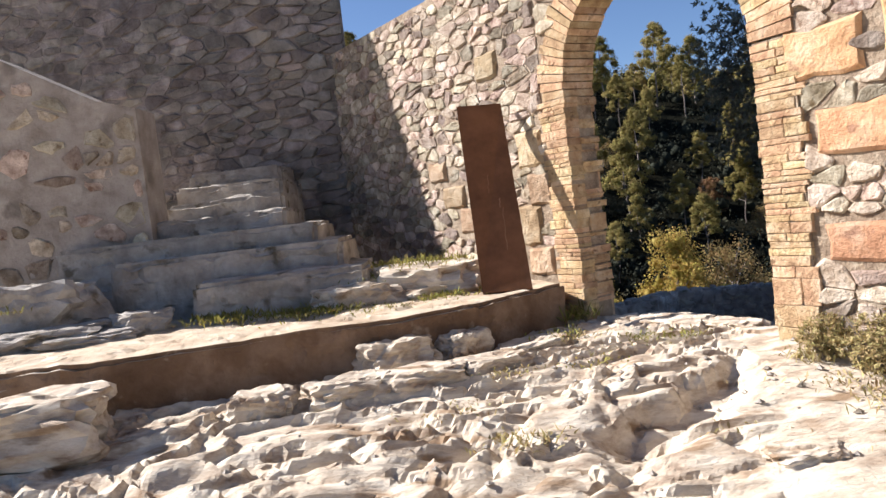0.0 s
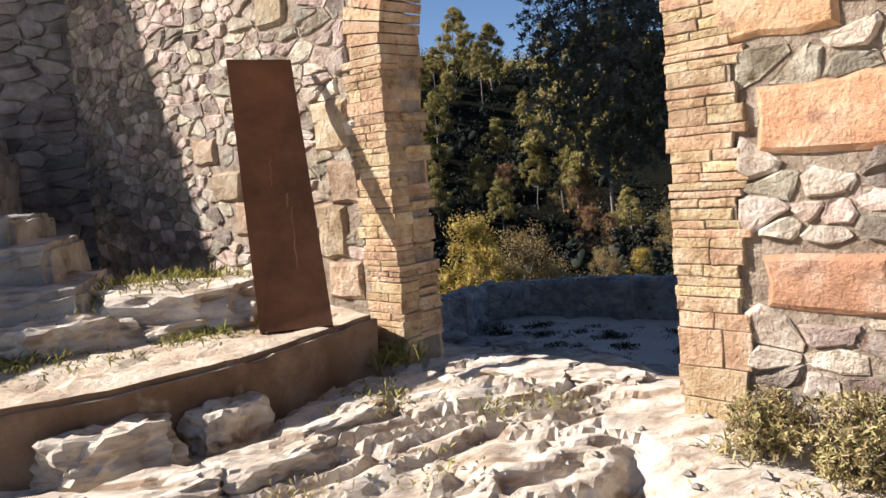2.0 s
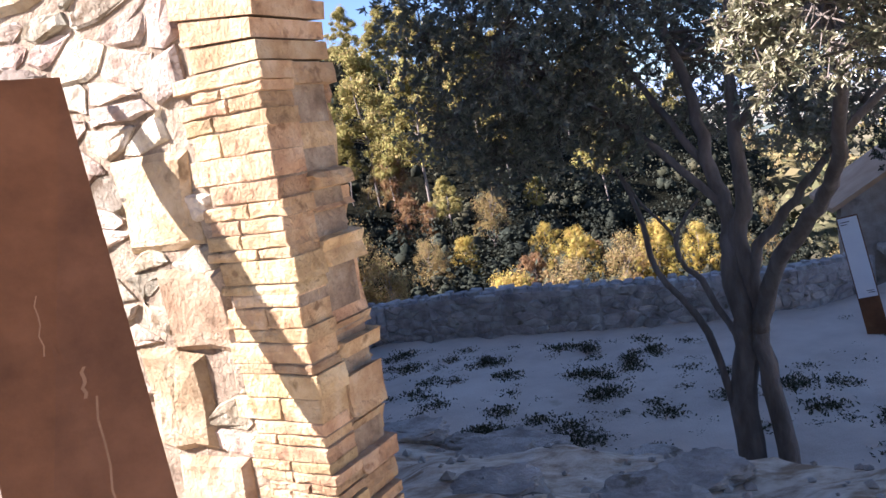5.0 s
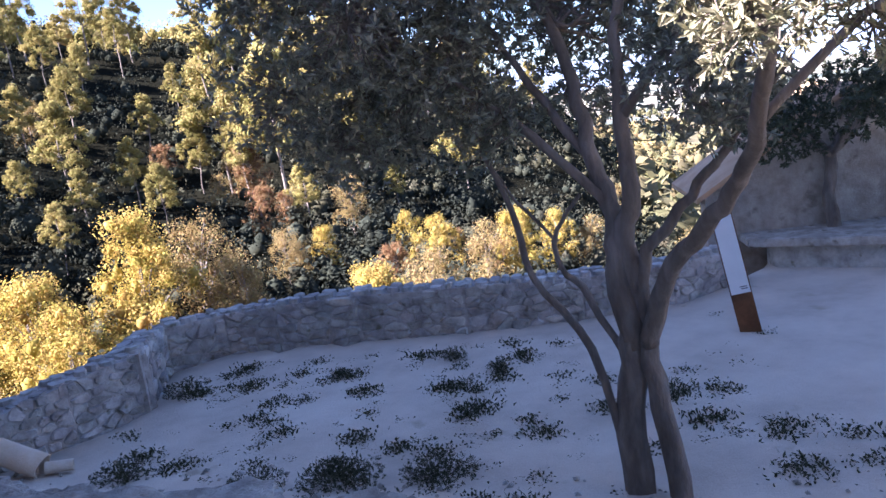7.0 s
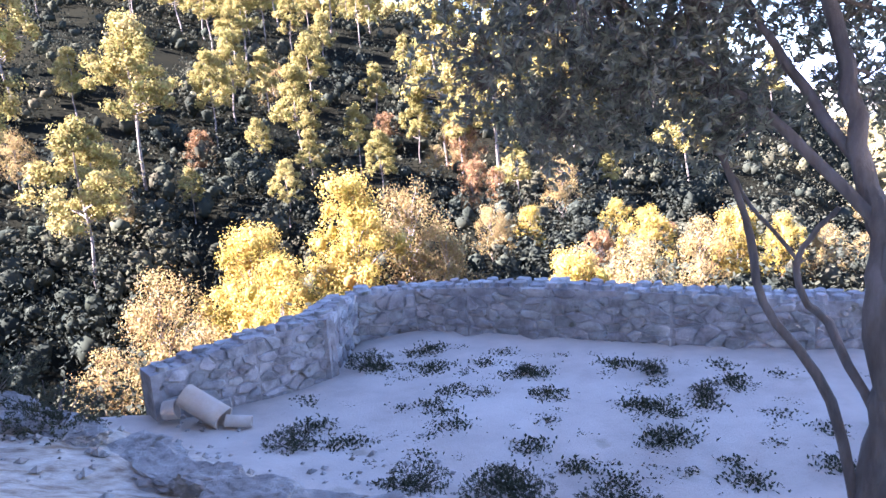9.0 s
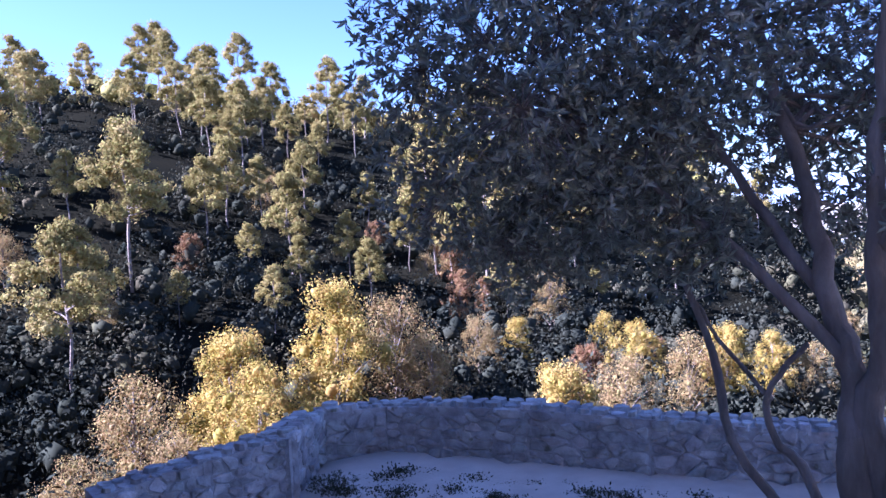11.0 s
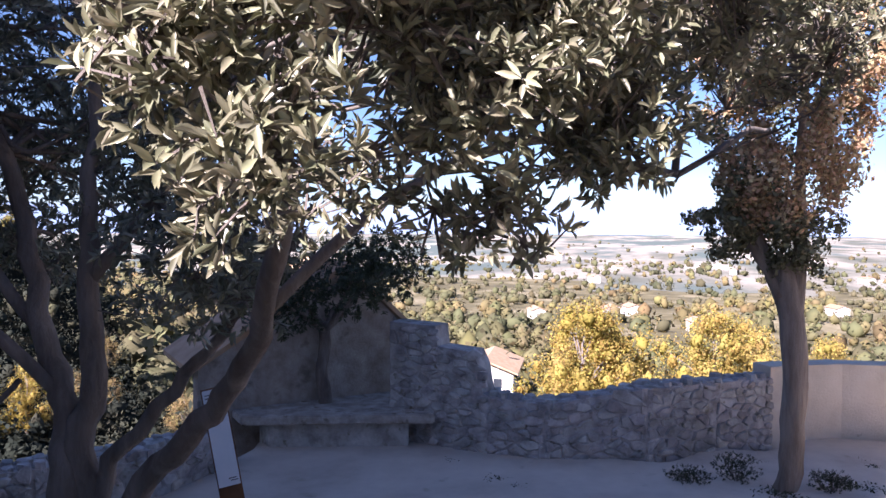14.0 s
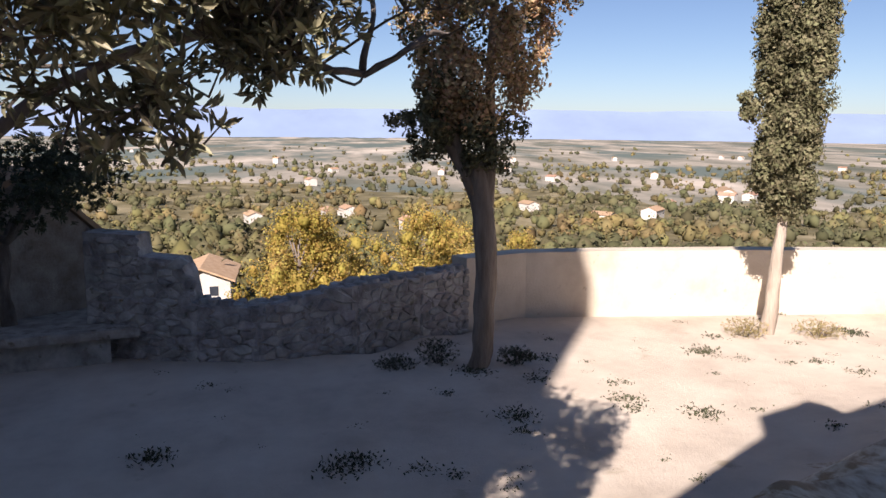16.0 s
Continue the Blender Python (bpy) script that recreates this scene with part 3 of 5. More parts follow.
# parapet of the terrace
def parapet(points, tops, name, label, mat="parapet"):
    w = thing(name, label, "wall", kind="structure")
    for i in range(len(points) - 1):
        a, b = Vector((*points[i], 0)), Vector((*points[i + 1], 0))
        d = (b - a).normalized()
        m = Matrix(((d.x, -d.y, 0, a.x), (d.y, d.x, 0, a.y), (0, 0, 1, 0), (0, 0, 0, 1)))
        L = (b - a).length
        slab([(-0.1, -2.8), (L + 0.1, -2.8), (L + 0.1, tops[i + 1]), (-0.1, tops[i])], 0, 0.5, "core", M[mat], m, w)
    return w


parapet(PARAPET, PARAPET_TOP, "wall_parapet_north", "low weathered rubble parapet round the terrace")
parapet(BROKEN, BROKEN_TOP, "wall_parapet_broken", "low shaded rubble parapet with a dipping top")
parapet(CREAM, CREAM_TOP, "wall_parapet_east", "low cream-rendered stone parapet, partly in shade", "cream_render")

# steel stele
bm = bmesh.new()
pbl, pbr, ptl, ptr = Vector((0.25, 6.61, 0.74)), Vector((0.672, 6.565, 0.74)), Vector((0.235, 7.335, 2.42)), Vector((0.653, 7.40, 2.41))
nrm = (pbr - pbl).cross(ptl - pbl).normalized()
vs = [bm.verts.new(p + o) for o in (Vector(), -nrm * 0.05) for p in (pbl, pbr, ptr, ptl)]
for f in ((0, 1, 2, 3), (7, 6, 5, 4), (0, 4, 5, 1), (1, 5, 6, 2), (2, 6, 7, 3), (3, 7, 4, 0)):
    bm.faces.new([vs[i] for i in f])
stele = thing("steel_stele", "tall leaning panel of rusty weathering steel on the ledge", "sign")
part("panel", bm, M["corten"], stele)
for a, b, z0, z1, w in ((0.62, 0.66, 0.2, 0.42, 0.006), (0.6, 0.63, 0.42, 0.47, 0.01), (0.42, 0.45, 0.5, 0.6, 0.004)):
    q = [pbl + (pbr - pbl) * (a + (b - a) * k / 6 + 0.012 * math.sin(2.3 * k)) + (ptl - pbl) * (z0 + (z1 - z0) * k / 6) + nrm * 0.003 for k in range(7)]
    v = [p - (pbr - pbl).normalized() * w * 0.5 for p in q] + [p + (pbr - pbl).normalized() * w * 0.5 for p in q]
    child("scratch", mesh_of("scratch", v, [(k, k + 7, k + 8, k + 1) for k in range(6)], M["rust_streak"]), stele, "pale rust streak")

# ---- tubes, leaves, trees ----
def tube(path, radii, seg=8):
    """A tapered limb along a path: vertices and faces, closed at both ends."""
    pts = [Vector(p) for p in path]
    V, FF = [], []
    side = Vector((1, 0.2, 0.1))
    for i, p in enumerate(pts):
        d = (pts[min(i + 1, len(pts) - 1)] - pts[max(i - 1, 0)]).normalized()
        a = side.cross(d)
        a = a.normalized() if a.length > 1e-3 else Vector((0, 1, 0))
        b = d.cross(a)
        for k in range(seg):
            t = 2 * math.pi * k / seg
            V.append(p + (a * math.cos(t) + b * math.sin(t)) * radii[i] * (1 + 0.12 * math.sin(3 * t + i)))
    for i in range(len(pts) - 1):
        for k in range(seg):
            FF.append((i * seg + k, i * seg + (k + 1) % seg, (i + 1) * seg + (k + 1) % seg, (i + 1) * seg + k))
    FF += [tuple(range(seg - 1, -1, -1)), tuple((len(pts) - 1) * seg + k for k in range(seg))]
    return V, FF


def smooth_path(path, n=4, wob=0.0, r=None):
    pts = [Vector(p) for p in path]
    out = []
    for i in range(len(pts) - 1):
        p0, p1, p2, p3 = pts[max(i - 1, 0)], pts[i], pts[i + 1], pts[min(i + 2, len(pts) - 1)]
        for k in range(n):
            t = k / n
            q = 0.5 * ((2 * p1) + (p2 - p0) * t + (2 * p0 - 5 * p1 + 4 * p2 - p3) * t * t + (3 * p1 - p0 - 3 * p2 + p3) * t ** 3)
            if wob and r and (i or k):
                q = q + Vector((r.uniform(-wob, wob), r.uniform(-wob, wob), r.uniform(-wob, wob)))
            out.append(q)
    return out + [pts[-1]]


def limb_mesh(name, path, r0, r1, mat, seg=8, n=4, wob=0.0, r=None):
    p = smooth_path(path, n, wob, r)
    rad = [r0 + (r1 - r0) * i / (len(p) - 1) for i in range(len(p))]
    v, f = tube(p, rad, seg)
    return mesh_of(name, v, f, mat, True)


def puff_quads(puffs, count, size, g, flat=0.5, shell=0.5):
    """Small leaf-clump faces on the shells of ellipsoids (cx, cy, cz, rx, ry, rz)."""
    out = []
    for c in puffs:
        n = max(4, int(count * (c[6] if len(c) > 6 else 1)))
        d = g.normal(size=(n, 3))
        d /= np.linalg.norm(d, axis=1)[:, None]
        rad = g.uniform(shell, 1.08, (n, 1)) * (0.85 + 0.3 * g.random((n, 1)))
        p = np.array(c[:3]) + d * rad * np.array(c[3:6])
        nrm = d + g.normal(scale=flat, size=(n, 3))
        nrm /= np.linalg.norm(nrm, axis=1)[:, None]
        t = np.cross(nrm, g.normal(size=(n, 3)))
        t /= np.linalg.norm(t, axis=1)[:, None] + 1e-9
        b = np.cross(nrm, t)
        s = size * g.uniform(0.5, 1.4, (n, 1))
        k = s * g.uniform(0.35, 0.8, (n, 1))
        out.append(np.stack([p - t * s, p - b * k, p + t * s, p + b * k * g.uniform(0.6, 1.2, (n, 1))], 1).reshape(-1, 3))
    return np.concatenate(out)


def ico(level):
    bm = bmesh.new()
    bmesh.ops.create_icosphere(bm, subdivisions=level, radius=1)
    bm.verts.ensure_lookup_table()
    v = np.array([tuple(q.co) for q in bm.verts])
    f = np.array([[q.index for q in p.verts] for p in bm.faces])
    bm.free()
    return v, f


ICO = {k: ico(k) for k in (1, 2, 3)}


def foliage_mesh(name, puffs, quads, mat, g, level=1, core=0.8, lump=0.25):
    """Clumps of foliage: a lumpy inner body for every puff, with loose leaf faces over it."""
    bv, bf = ICO[level]
    P = np.array([p[:6] for p in puffs])
    n = len(P)
    d = bv[None] * (1 + lump * g.uniform(-1, 1, (n, len(bv), 1)))
    v = (P[:, None, :3] + d * P[:, None, 3:6] * core).reshape(-1, 3)
    f = (bf[None] + np.arange(n)[:, None, None] * len(bv)).reshape(-1, 3)
    q = quads.reshape(-1, 3)
    nq = len(q) // 4
    me = bpy.data.meshes.new(name)
    me.vertices.add(len(v) + len(q))
    me.vertices.foreach_set("co", np.concatenate([v, q]).astype(np.float32).ravel())
    me.loops.add(len(f) * 3 + nq * 4)
    me.loops.foreach_set("vertex_index", np.concatenate([f.ravel(), np.arange(nq * 4) + len(v)]).astype(np.int32))
    me.polygons.add(len(f) + nq)
    me.polygons.foreach_set("loop_start", np.concatenate([np.arange(len(f)) * 3, len(f) * 3 + np.arange(nq) * 4]).astype(np.int32))
    me.materials.append(mat)
    me.update(calc_edges=True)
    return me


def leaf_fans(tips, dirs, count, length, width, g):
    """Whorls of lance-shaped leaves round twig tips: each leaf is two folded faces."""
    n = len(tips)
    k = n * count
    base = np.repeat(tips, count, 0)
    ax = np.repeat(dirs, count, 0)
    side = np.cross(ax, g.normal(size=(k, 3)))
    side /= np.linalg.norm(side, axis=1)[:, None] + 1e-9
    open_ = np.radians(g.uniform(22, 80, (k, 1)))
    d = ax * np.cos(open_) + side * np.sin(open_)
    w = np.cross(d, ax)
    w /= np.linalg.norm(w, axis=1)[:, None] + 1e-9
    up = np.cross(w, d)
    L = length * g.uniform(0.65, 1.2, (k, 1))
    W = width * g.uniform(0.8, 1.2, (k, 1))
    base = base + ax * g.uniform(-0.035, 0.01, (k, 1))
    a, m1, m2 = base + d * L * 0.06, base + d * L * 0.42, base + d * L * 0.72
    tip = base + d * L - up * L * 0.12
    fold = up * W * 0.35
    one = np.stack([a, m1 + w * W + fold, m2 + w * W * 0.8 + fold, tip], 1)
    two = np.stack([a, tip, m2 - w * W * 0.8 + fold, m1 - w * W + fold], 1)
    return np.concatenate([one, two], 1).reshape(-1, 3)


def leaf_mesh(name, V, mat):
    """Joins the two halves of each leaf at base and tip, so that a leaf is one island."""
    V = V.reshape(-1, 8, 3)
    n = len(V)
    v = V[:, [0, 1, 2, 3, 6, 7]].reshape(-1, 3)
    o = np.arange(n)[:, None] * 6
    f = np.concatenate([o + [0, 1, 2, 3], o + [0, 3, 4, 5]], 1).reshape(-1, 4)
    me = bpy.data.meshes.new(name)
    me.vertices.add(len(v))
    me.vertices.foreach_set("co", v.astype(np.float32).ravel())
    me.loops.add(len(f) * 4)
    me.loops.foreach_set("vertex_index", f.astype(np.int32).ravel())
    me.polygons.add(len(f))
    me.polygons.foreach_set("loop_start", np.arange(0, len(f) * 4, 4, dtype=np.int32))
    me.materials.append(mat)
    me.update(calc_edges=True)
    return me


def in_ellipsoids(blobs, g, sunward=False):
    """Twig tips in leaf masses, and the way that they point; sunward: on the side towards the sun alone."""
    P, D = [], []
    for cx, cy, cz, rx, ry, rz, n in blobs:
        d = g.normal(size=(n, 3))
        d /= np.linalg.norm(d, axis=1)[:, None]
        if sunward:
            k = d @ np.array(_to)
            d = d - 1.6 * np.minimum(k + 0.15, 0)[:, None] * np.array(_to)
            d /= np.linalg.norm(d, axis=1)[:, None]
        rad = g.random((n, 1)) ** 0.45
        P.append(np.array((cx, cy, cz)) + d * rad * np.array((rx, ry, rz)))
        q = d * 0.9 + np.array((-0.25, 0.0, 0.45)) + g.normal(scale=0.45, size=(n, 3))
        D.append(q / np.linalg.norm(q, axis=1)[:, None])
    return np.concatenate(P), np.concatenate(D)


def crooked(a, b, g, k=4, amp=0.12):
    a, b = np.array(a), np.array(b)
    L = np.linalg.norm(b - a)
    return [tuple(a + (b - a) * i / k + (g.normal(scale=amp * L / k, size=3) if 0 < i < k else 0)) for i in range(k + 1)]


# the broad evergreen outside the gate
g1 = np.random.default_rng(21)
oak = thing("evergreen_tree", "many-stemmed evergreen with narrow grey-green leaves, below the gate", "tree", (0, 0, 0))
STEMS = [
    ([(6.8, 10.13, -2.3), (6.79, 10.14, -1.1), (6.84, 10.08, -0.39)], 0.15, 0.125),
    ([(6.98, 9.74, -2.3), (6.87, 9.87, -1.07), (6.87, 9.96, -0.40)], 0.11, 0.085),
    ([(6.84, 10.08, -0.5), (6.79, 10.14, 0.21), (6.87, 10.21, 0.72), (6.86, 10.37, 1.19), (6.94, 10.6, 1.92), (6.98, 10.88, 2.72), (6.98, 11.19, 3.56)], 0.115, 0.035),
    ([(6.88, 10.02, -0.45), (6.85, 10.06, 0.47), (6.82, 9.95, 0.99), (6.81, 9.96, 1.62), (6.82, 9.94, 2.28), (6.78, 9.83, 3.2)], 0.11, 0.035),
]
LEADERS = [
    ([(6.89, 10.01, -0.45), (6.85, 9.9, 0.27), (6.85, 9.57, 0.69), (6.87, 9.22, 1.11), (6.84, 8.94, 1.37), (6.9, 8.5, 1.9)], 0.065, 0.025),
    ([(6.9, 9.97, -0.5), (6.75, 9.6, 0.2), (6.55, 9.05, 0.72), (6.3, 8.6, 1.1), (5.9, 8.2, 1.55), (5.5, 7.9, 2.05), (5.1, 7.7, 2.5)], 0.09, 0.035),
    ([(6.74, 10.21, -1.7), (6.6, 10.38, -0.53), (6.37, 10.84, 0.2), (6.37, 11.0, 0.85), (6.3, 11.25, 1.41)], 0.045, 0.025),
    ([(6.77, 10.17, -0.55), (6.73, 10.55, 0.03), (6.61, 10.69, 0.27), (6.62, 10.69, 0.59), (6.77, 10.49, 0.92)], 0.04, 0.018),
]
BRANCHES = [
    ([(6.62, 10.68, 0.5), (6.52, 10.97, 0.82), (6.4, 11.2, 1.2)], 0.02, 0.012),
    ([(6.86, 10.37, 1.15), (6.77, 10.82, 1.8), (6.73, 11.35, 2.5), (6.68, 11.91, 3.25)], 0.05, 0.02),
    ([(6.81, 9.96, 1.6), (6.98, 9.57, 2.13), (7.02, 9.19, 2.67), (7.1, 8.7, 3.3)], 0.05, 0.02),
    ([(6.86, 10.2, 0.75), (6.5, 10.7, 1.5), (6.0, 11.2, 2.1), (5.5, 11.6, 2.7)], 0.05, 0.02),
    ([(5.9, 8.2, 1.55), (6.2, 7.7, 2.1), (6.45, 7.1, 2.38), (6.8, 6.7, 2.3), (7.15, 6.35, 2.26), (7.5, 6.0, 2.5), (7.8, 5.8, 2.55)], 0.032, 0.015),
    ([(7.15, 6.35, 2.27), (7.35, 6.3, 2.6), (7.6, 6.3, 2.85)], 0.022, 0.012),
]
BOUGHS = STEMS + LEADERS + BRANCHES
for i, (p, r0, r1) in enumerate(BOUGHS):
    child("trunk" if i < 2 else "limb", limb_mesh("limb", p, r0, r1, M["bark"], 10 if i < 6 else 7, 4, 0.026 if i < 6 else 0.018, R), oak)
# leaf masses (centre, half-sizes, whorls): the sunlit bough by the gate, the crown, and its shaded side
SUNNY = [
    (3.92, 7.11, 2.11, 0.25, 0.22, 0.25, 114), (3.84, 7.26, 2.30, 0.20, 0.20, 0.20, 77), (4.03, 7.11, 2.46, 0.39, 0.27, 0.31, 308), (4.38, 6.97, 2.69, 0.47, 0.31, 0.35, 411), (4.46, 6.80, 2.30, 0.39, 0.27, 0.27, 257),
    (4.85, 6.62, 2.57, 0.47, 0.31, 0.35, 411), (5.16, 6.41, 2.89, 0.62, 0.35, 0.35, 411), (4.93, 6.53, 2.22, 0.35, 0.23, 0.22, 192), (4.58, 6.82, 1.99, 0.22, 0.22, 0.16, 62), (5.79, 6.15, 2.73, 0.70, 0.39, 0.31, 360),
    (6.41, 5.86, 2.73, 0.62, 0.39, 0.30, 282), (5.01, 7.10, 3.47, 0.70, 0.39, 0.31, 89), (4.77, 7.30, 2.07, 0.39, 0.31, 0.23, 77), (5.55, 6.93, 2.46, 0.39, 0.39, 0.23, 114),
]
CROWN = [
    (6.6, 8.6, 4.1, 1, 0.8, 0.6, 177), (8.7, 12.2, 2.7, 0.9, 0.8, 0.7, 181), (9.2, 11.2, 3.1, 0.8, 0.8, 0.7, 158), (7.1, 12.6, 1.9, 0.8, 0.7, 0.6, 141), (8.6, 10.2, 2.9, 0.6, 0.6, 0.5, 102),
    (9.7, 11.7, 3.7, 1, 1, 0.8, 255), (9.3, 10.7, 2.7, 0.8, 0.7, 0.6, 182), (10, 11.3, 2.3, 0.7, 0.7, 0.5, 145), (8, 11.6, 3.3, 0.9, 0.9, 0.7, 256), (7.8, 10.6, 2.6, 0.7, 0.7, 0.5, 197),
    (8.3, 10.4, 3.7, 0.9, 0.9, 0.7, 237), (7.5, 9.6, 2.9, 0.7, 0.7, 0.5, 158),
]
FAR_CROWN = [
    (5.3, 11.4, 2.7, 1, 1.1, 0.95, 455), (4.9, 11.7, 3.6, 1, 1.1, 0.9, 395), (5.9, 11.5, 2, 0.8, 0.9, 0.7, 297), (6.1, 10.8, 3.1, 1, 0.9, 0.8, 336), (6.9, 11.6, 3.9, 1.3, 1.2, 0.9, 336),
    (7.6, 10.2, 4, 1.3, 1.2, 0.8, 297), (7.3, 11.9, 2.5, 0.9, 0.8, 0.8, 227), (7.9, 9.2, 3.4, 0.9, 0.8, 0.8, 197), (5.6, 12.3, 1.6, 0.6, 0.6, 0.5, 108), (7.9, 11, 1.7, 0.6, 0.6, 0.5, 88),
]
SHADED = [
    (4.7, 11.9, 2.2, 0.7, 0.6, 0.6, 170), (5.3, 12, 1.75, 0.7, 0.6, 0.5, 156), (4.5, 11.8, 3, 0.6, 0.7, 0.7, 156), (5.9, 11, 2.4, 0.7, 0.6, 0.6, 156), (6.4, 11.2, 1.6, 0.6, 0.6, 0.45, 124),
    (6.1, 11.6, 2.9, 0.8, 0.7, 0.8, 170), (5.2, 11.1, 3.4, 0.8, 0.8, 0.7, 170), (4.8, 10.9, 2.6, 0.5, 0.6, 0.6, 98), (7, 12.3, 3, 0.8, 0.7, 0.7, 137), (6.5, 10.7, 3.6, 0.8, 0.7, 0.6, 124),
    (8.2, 11.4, 2.5, 0.7, 0.7, 0.6, 98), (5.9, 12.4, 2.3, 0.8, 0.6, 0.6, 137),
]
# first four added behind the sunlit bough to cast shade on the terrace
BACKING = [(5.5, 6.95, 2.75, 0.6, 0.4, 0.45, 240), (5.9, 6.8, 3.1, 0.8, 0.45, 0.45, 240), (5, 7.15, 2.7, 0.5, 0.4, 0.4, 180), (6.7, 6.6, 2.95, 0.8, 0.45, 0.4, 200), (6.84, 9.26, 1.79, 0.55, 0.55, 0.44, 150), (7.04, 9.68, 2.18, 0.5, 0.5, 0.4, 120), (6.45, 8.74, 1.57, 0.4, 0.4, 0.32, 90), (7.2, 10.78, 1.89, 0.5, 0.5, 0.4, 90), (6.75, 8.82, 1.91, 0.5, 0.5, 0.4, 130)]
BLOBS = SUNNY + CROWN + FAR_CROWN + SHADED + BACKING
near_tips, near_dirs = in_ellipsoids(SUNNY, g1, True)
child("foliage", leaf_mesh("foliage", leaf_fans(near_tips, near_dirs, 9, 0.055, 0.0074, g1), M["leaf"]), oak, "narrow grey-green leaves in whorls")
far_tips, far_dirs = in_ellipsoids(CROWN + FAR_CROWN + SHADED + BACKING, g1)
child("foliage", leaf_mesh("foliage", leaf_fans(far_tips, far_dirs, 10, 0.085, 0.0115, g1), M["leaf_shaded"]), oak, "grey-green leaves of the crown, coloured darker for shade")
tips = np.concatenate([near_tips, far_tips])
# boughs into each mass of leaves, and the twigs that carry the whorls
ends = np.array([p for q, _, _ in BOUGHS[2:] for p in smooth_path(q, 3)])
more = []
for bl in BLOBS:
    c = np.array(bl[:3])
    e = ends[np.argmin(((ends - c) ** 2).sum(1))]
    for t in (c, c + np.array(bl[3:6]) * g1.uniform(-0.6, 0.6, 3)):
        path = crooked(e, t, g1, 4, 0.35)
        more += [np.array(q) for q in smooth_path(path, 3)]
        child("limb", limb_mesh("limb", path, 0.009 if bl in SUNNY else 0.02, 0.004, M["bark"], 6, 3), oak)
ends = np.concatenate([ends, np.array(more)])
tv, tf = [], []
for k in range(0, len(tips), 2):
    e = ends[np.argmin(((ends - tips[k]) ** 2).sum(1))]
    if np.linalg.norm(e - tips[k]) > 0.8:
        continue
    mid = (e + tips[k]) / 2 + g1.normal(scale=0.05, size=3)
    v, f = tube([e, mid, tips[k]], [0.006, 0.004, 0.002], 3)
    o = len(tv)
    tv += v
    tf += [tuple(o + j for j in q) for q in f]
child("twig_growth", mesh_of("twig_growth", tv, tf, M["bark"]), oak, "", "stuff")

# the browned cypress with a forked trunk
c1 = thing("cypress_tree", "old cypress with crown coloured brown on its sunlit side and bare forked trunk", "tree", (15.08, 4.6, 0))
child("trunk", limb_mesh("trunk", [(-0.05, 0.05, -2.1), (0.02, -0.05, -1.5), (0.0, -0.08, -0.4), (0.0, -0.02, 0.6), (0.05, 0.1, 1.4)], 0.165, 0.185, M["bark_shaded"], 12, 4, 0.012, R), c1, "bare grey trunk")
for p in ([(0.0, 0.0, 0.55), (0.05, 0.25, 1.2), (0.1, 0.5, 2.0), (0.1, 0.6, 3.2)], [(0.0, -0.05, 0.6), (0.0, -0.12, 1.5), (0.0, -0.1, 3.0), (0.0, -0.2, 6.0)], [(0.0, 0.1, 0.9), (0.1, 0.5, 1.6), (0.0, 0.9, 1.95)]):
    child("limb", limb_mesh("limb", p, 0.13, 0.04, M["bark_shaded"], 8, 4, 0.01, R), c1)
g2 = np.random.default_rng(5)
dry, dark = [], []
for k in range(420):
    z = g2.uniform(1.9, 7.5)
    w = np.interp(z, [1.9, 3.0, 4.2, 6, 7.5], [0.55, 1.05, 1.5, 1.5, 0.8])
    a = g2.uniform(0, 6.283)
    rr = w * math.sqrt(g2.uniform(0.25, 1))
    px, py = rr * math.cos(a), rr * math.sin(a) + 0.2 - 0.12 * (z - 2.2)
    s = g2.uniform(0.16, 0.3)
    # brown goes to sunward upper clumps, so their colour carries the sunlight too
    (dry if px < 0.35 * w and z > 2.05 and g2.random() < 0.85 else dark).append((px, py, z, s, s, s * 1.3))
for k in range(34):
    dark.append((g2.normal(0, 0.25), g2.normal(0.85, 0.28), g2.normal(1.95, 0.25), 0.14, 0.14, 0.16))
for k in range(26):
    dark.append((g2.normal(0, 0.25), g2.normal(0.1, 0.3), g2.normal(1.75, 0.25), 0.18, 0.18, 0.22))
child("crown", quads_mesh("crown", puff_quads(dry, 140, 0.042, g2, 0.6, 0.35), 4, M["cypress_brown_lit"]), c1, "brown needles, placed on the sunlit side")
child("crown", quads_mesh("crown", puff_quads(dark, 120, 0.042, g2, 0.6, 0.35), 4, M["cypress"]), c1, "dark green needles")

# the clipped column
c2 = thing("cypress_tree", "columnar dark green cypress on a bare pale trunk", "tree", (16.9, -1.4, 0))
child("trunk", limb_mesh("trunk", [(0.0, 0.12, -2.05), (0.02, 0.05, -1.4), (0.0, 0.0, -0.3), (0.0, -0.03, 0.8), (0, 0, 3)], 0.16, 0.05, M["bark_pale"], 12, 4, 0.008, R), c2)
col = []
for k in range(760):
    z = g2.uniform(0.45, 8.6)
    w = np.interp(z, [0.4, 0.8, 1.6, 3, 7, 8.6], [0.3, 0.6, 0.72, 0.74, 0.65, 0.2])
    a = g2.uniform(0, 6.283)
    rr = w * g2.uniform(0.25, 0.92)
    s = g2.uniform(0.14, 0.24)
    col.append((rr * math.cos(a), rr * math.sin(a) - 0.015 * (z - 0.4), z, s, s, s * 1.25))
for k in range(8):
    col.append((g2.normal(0, 0.08), 0.8 + g2.normal(0, 0.1), 2.35 + g2.normal(0, 0.14), 0.1, 0.1, 0.1, 0.5))
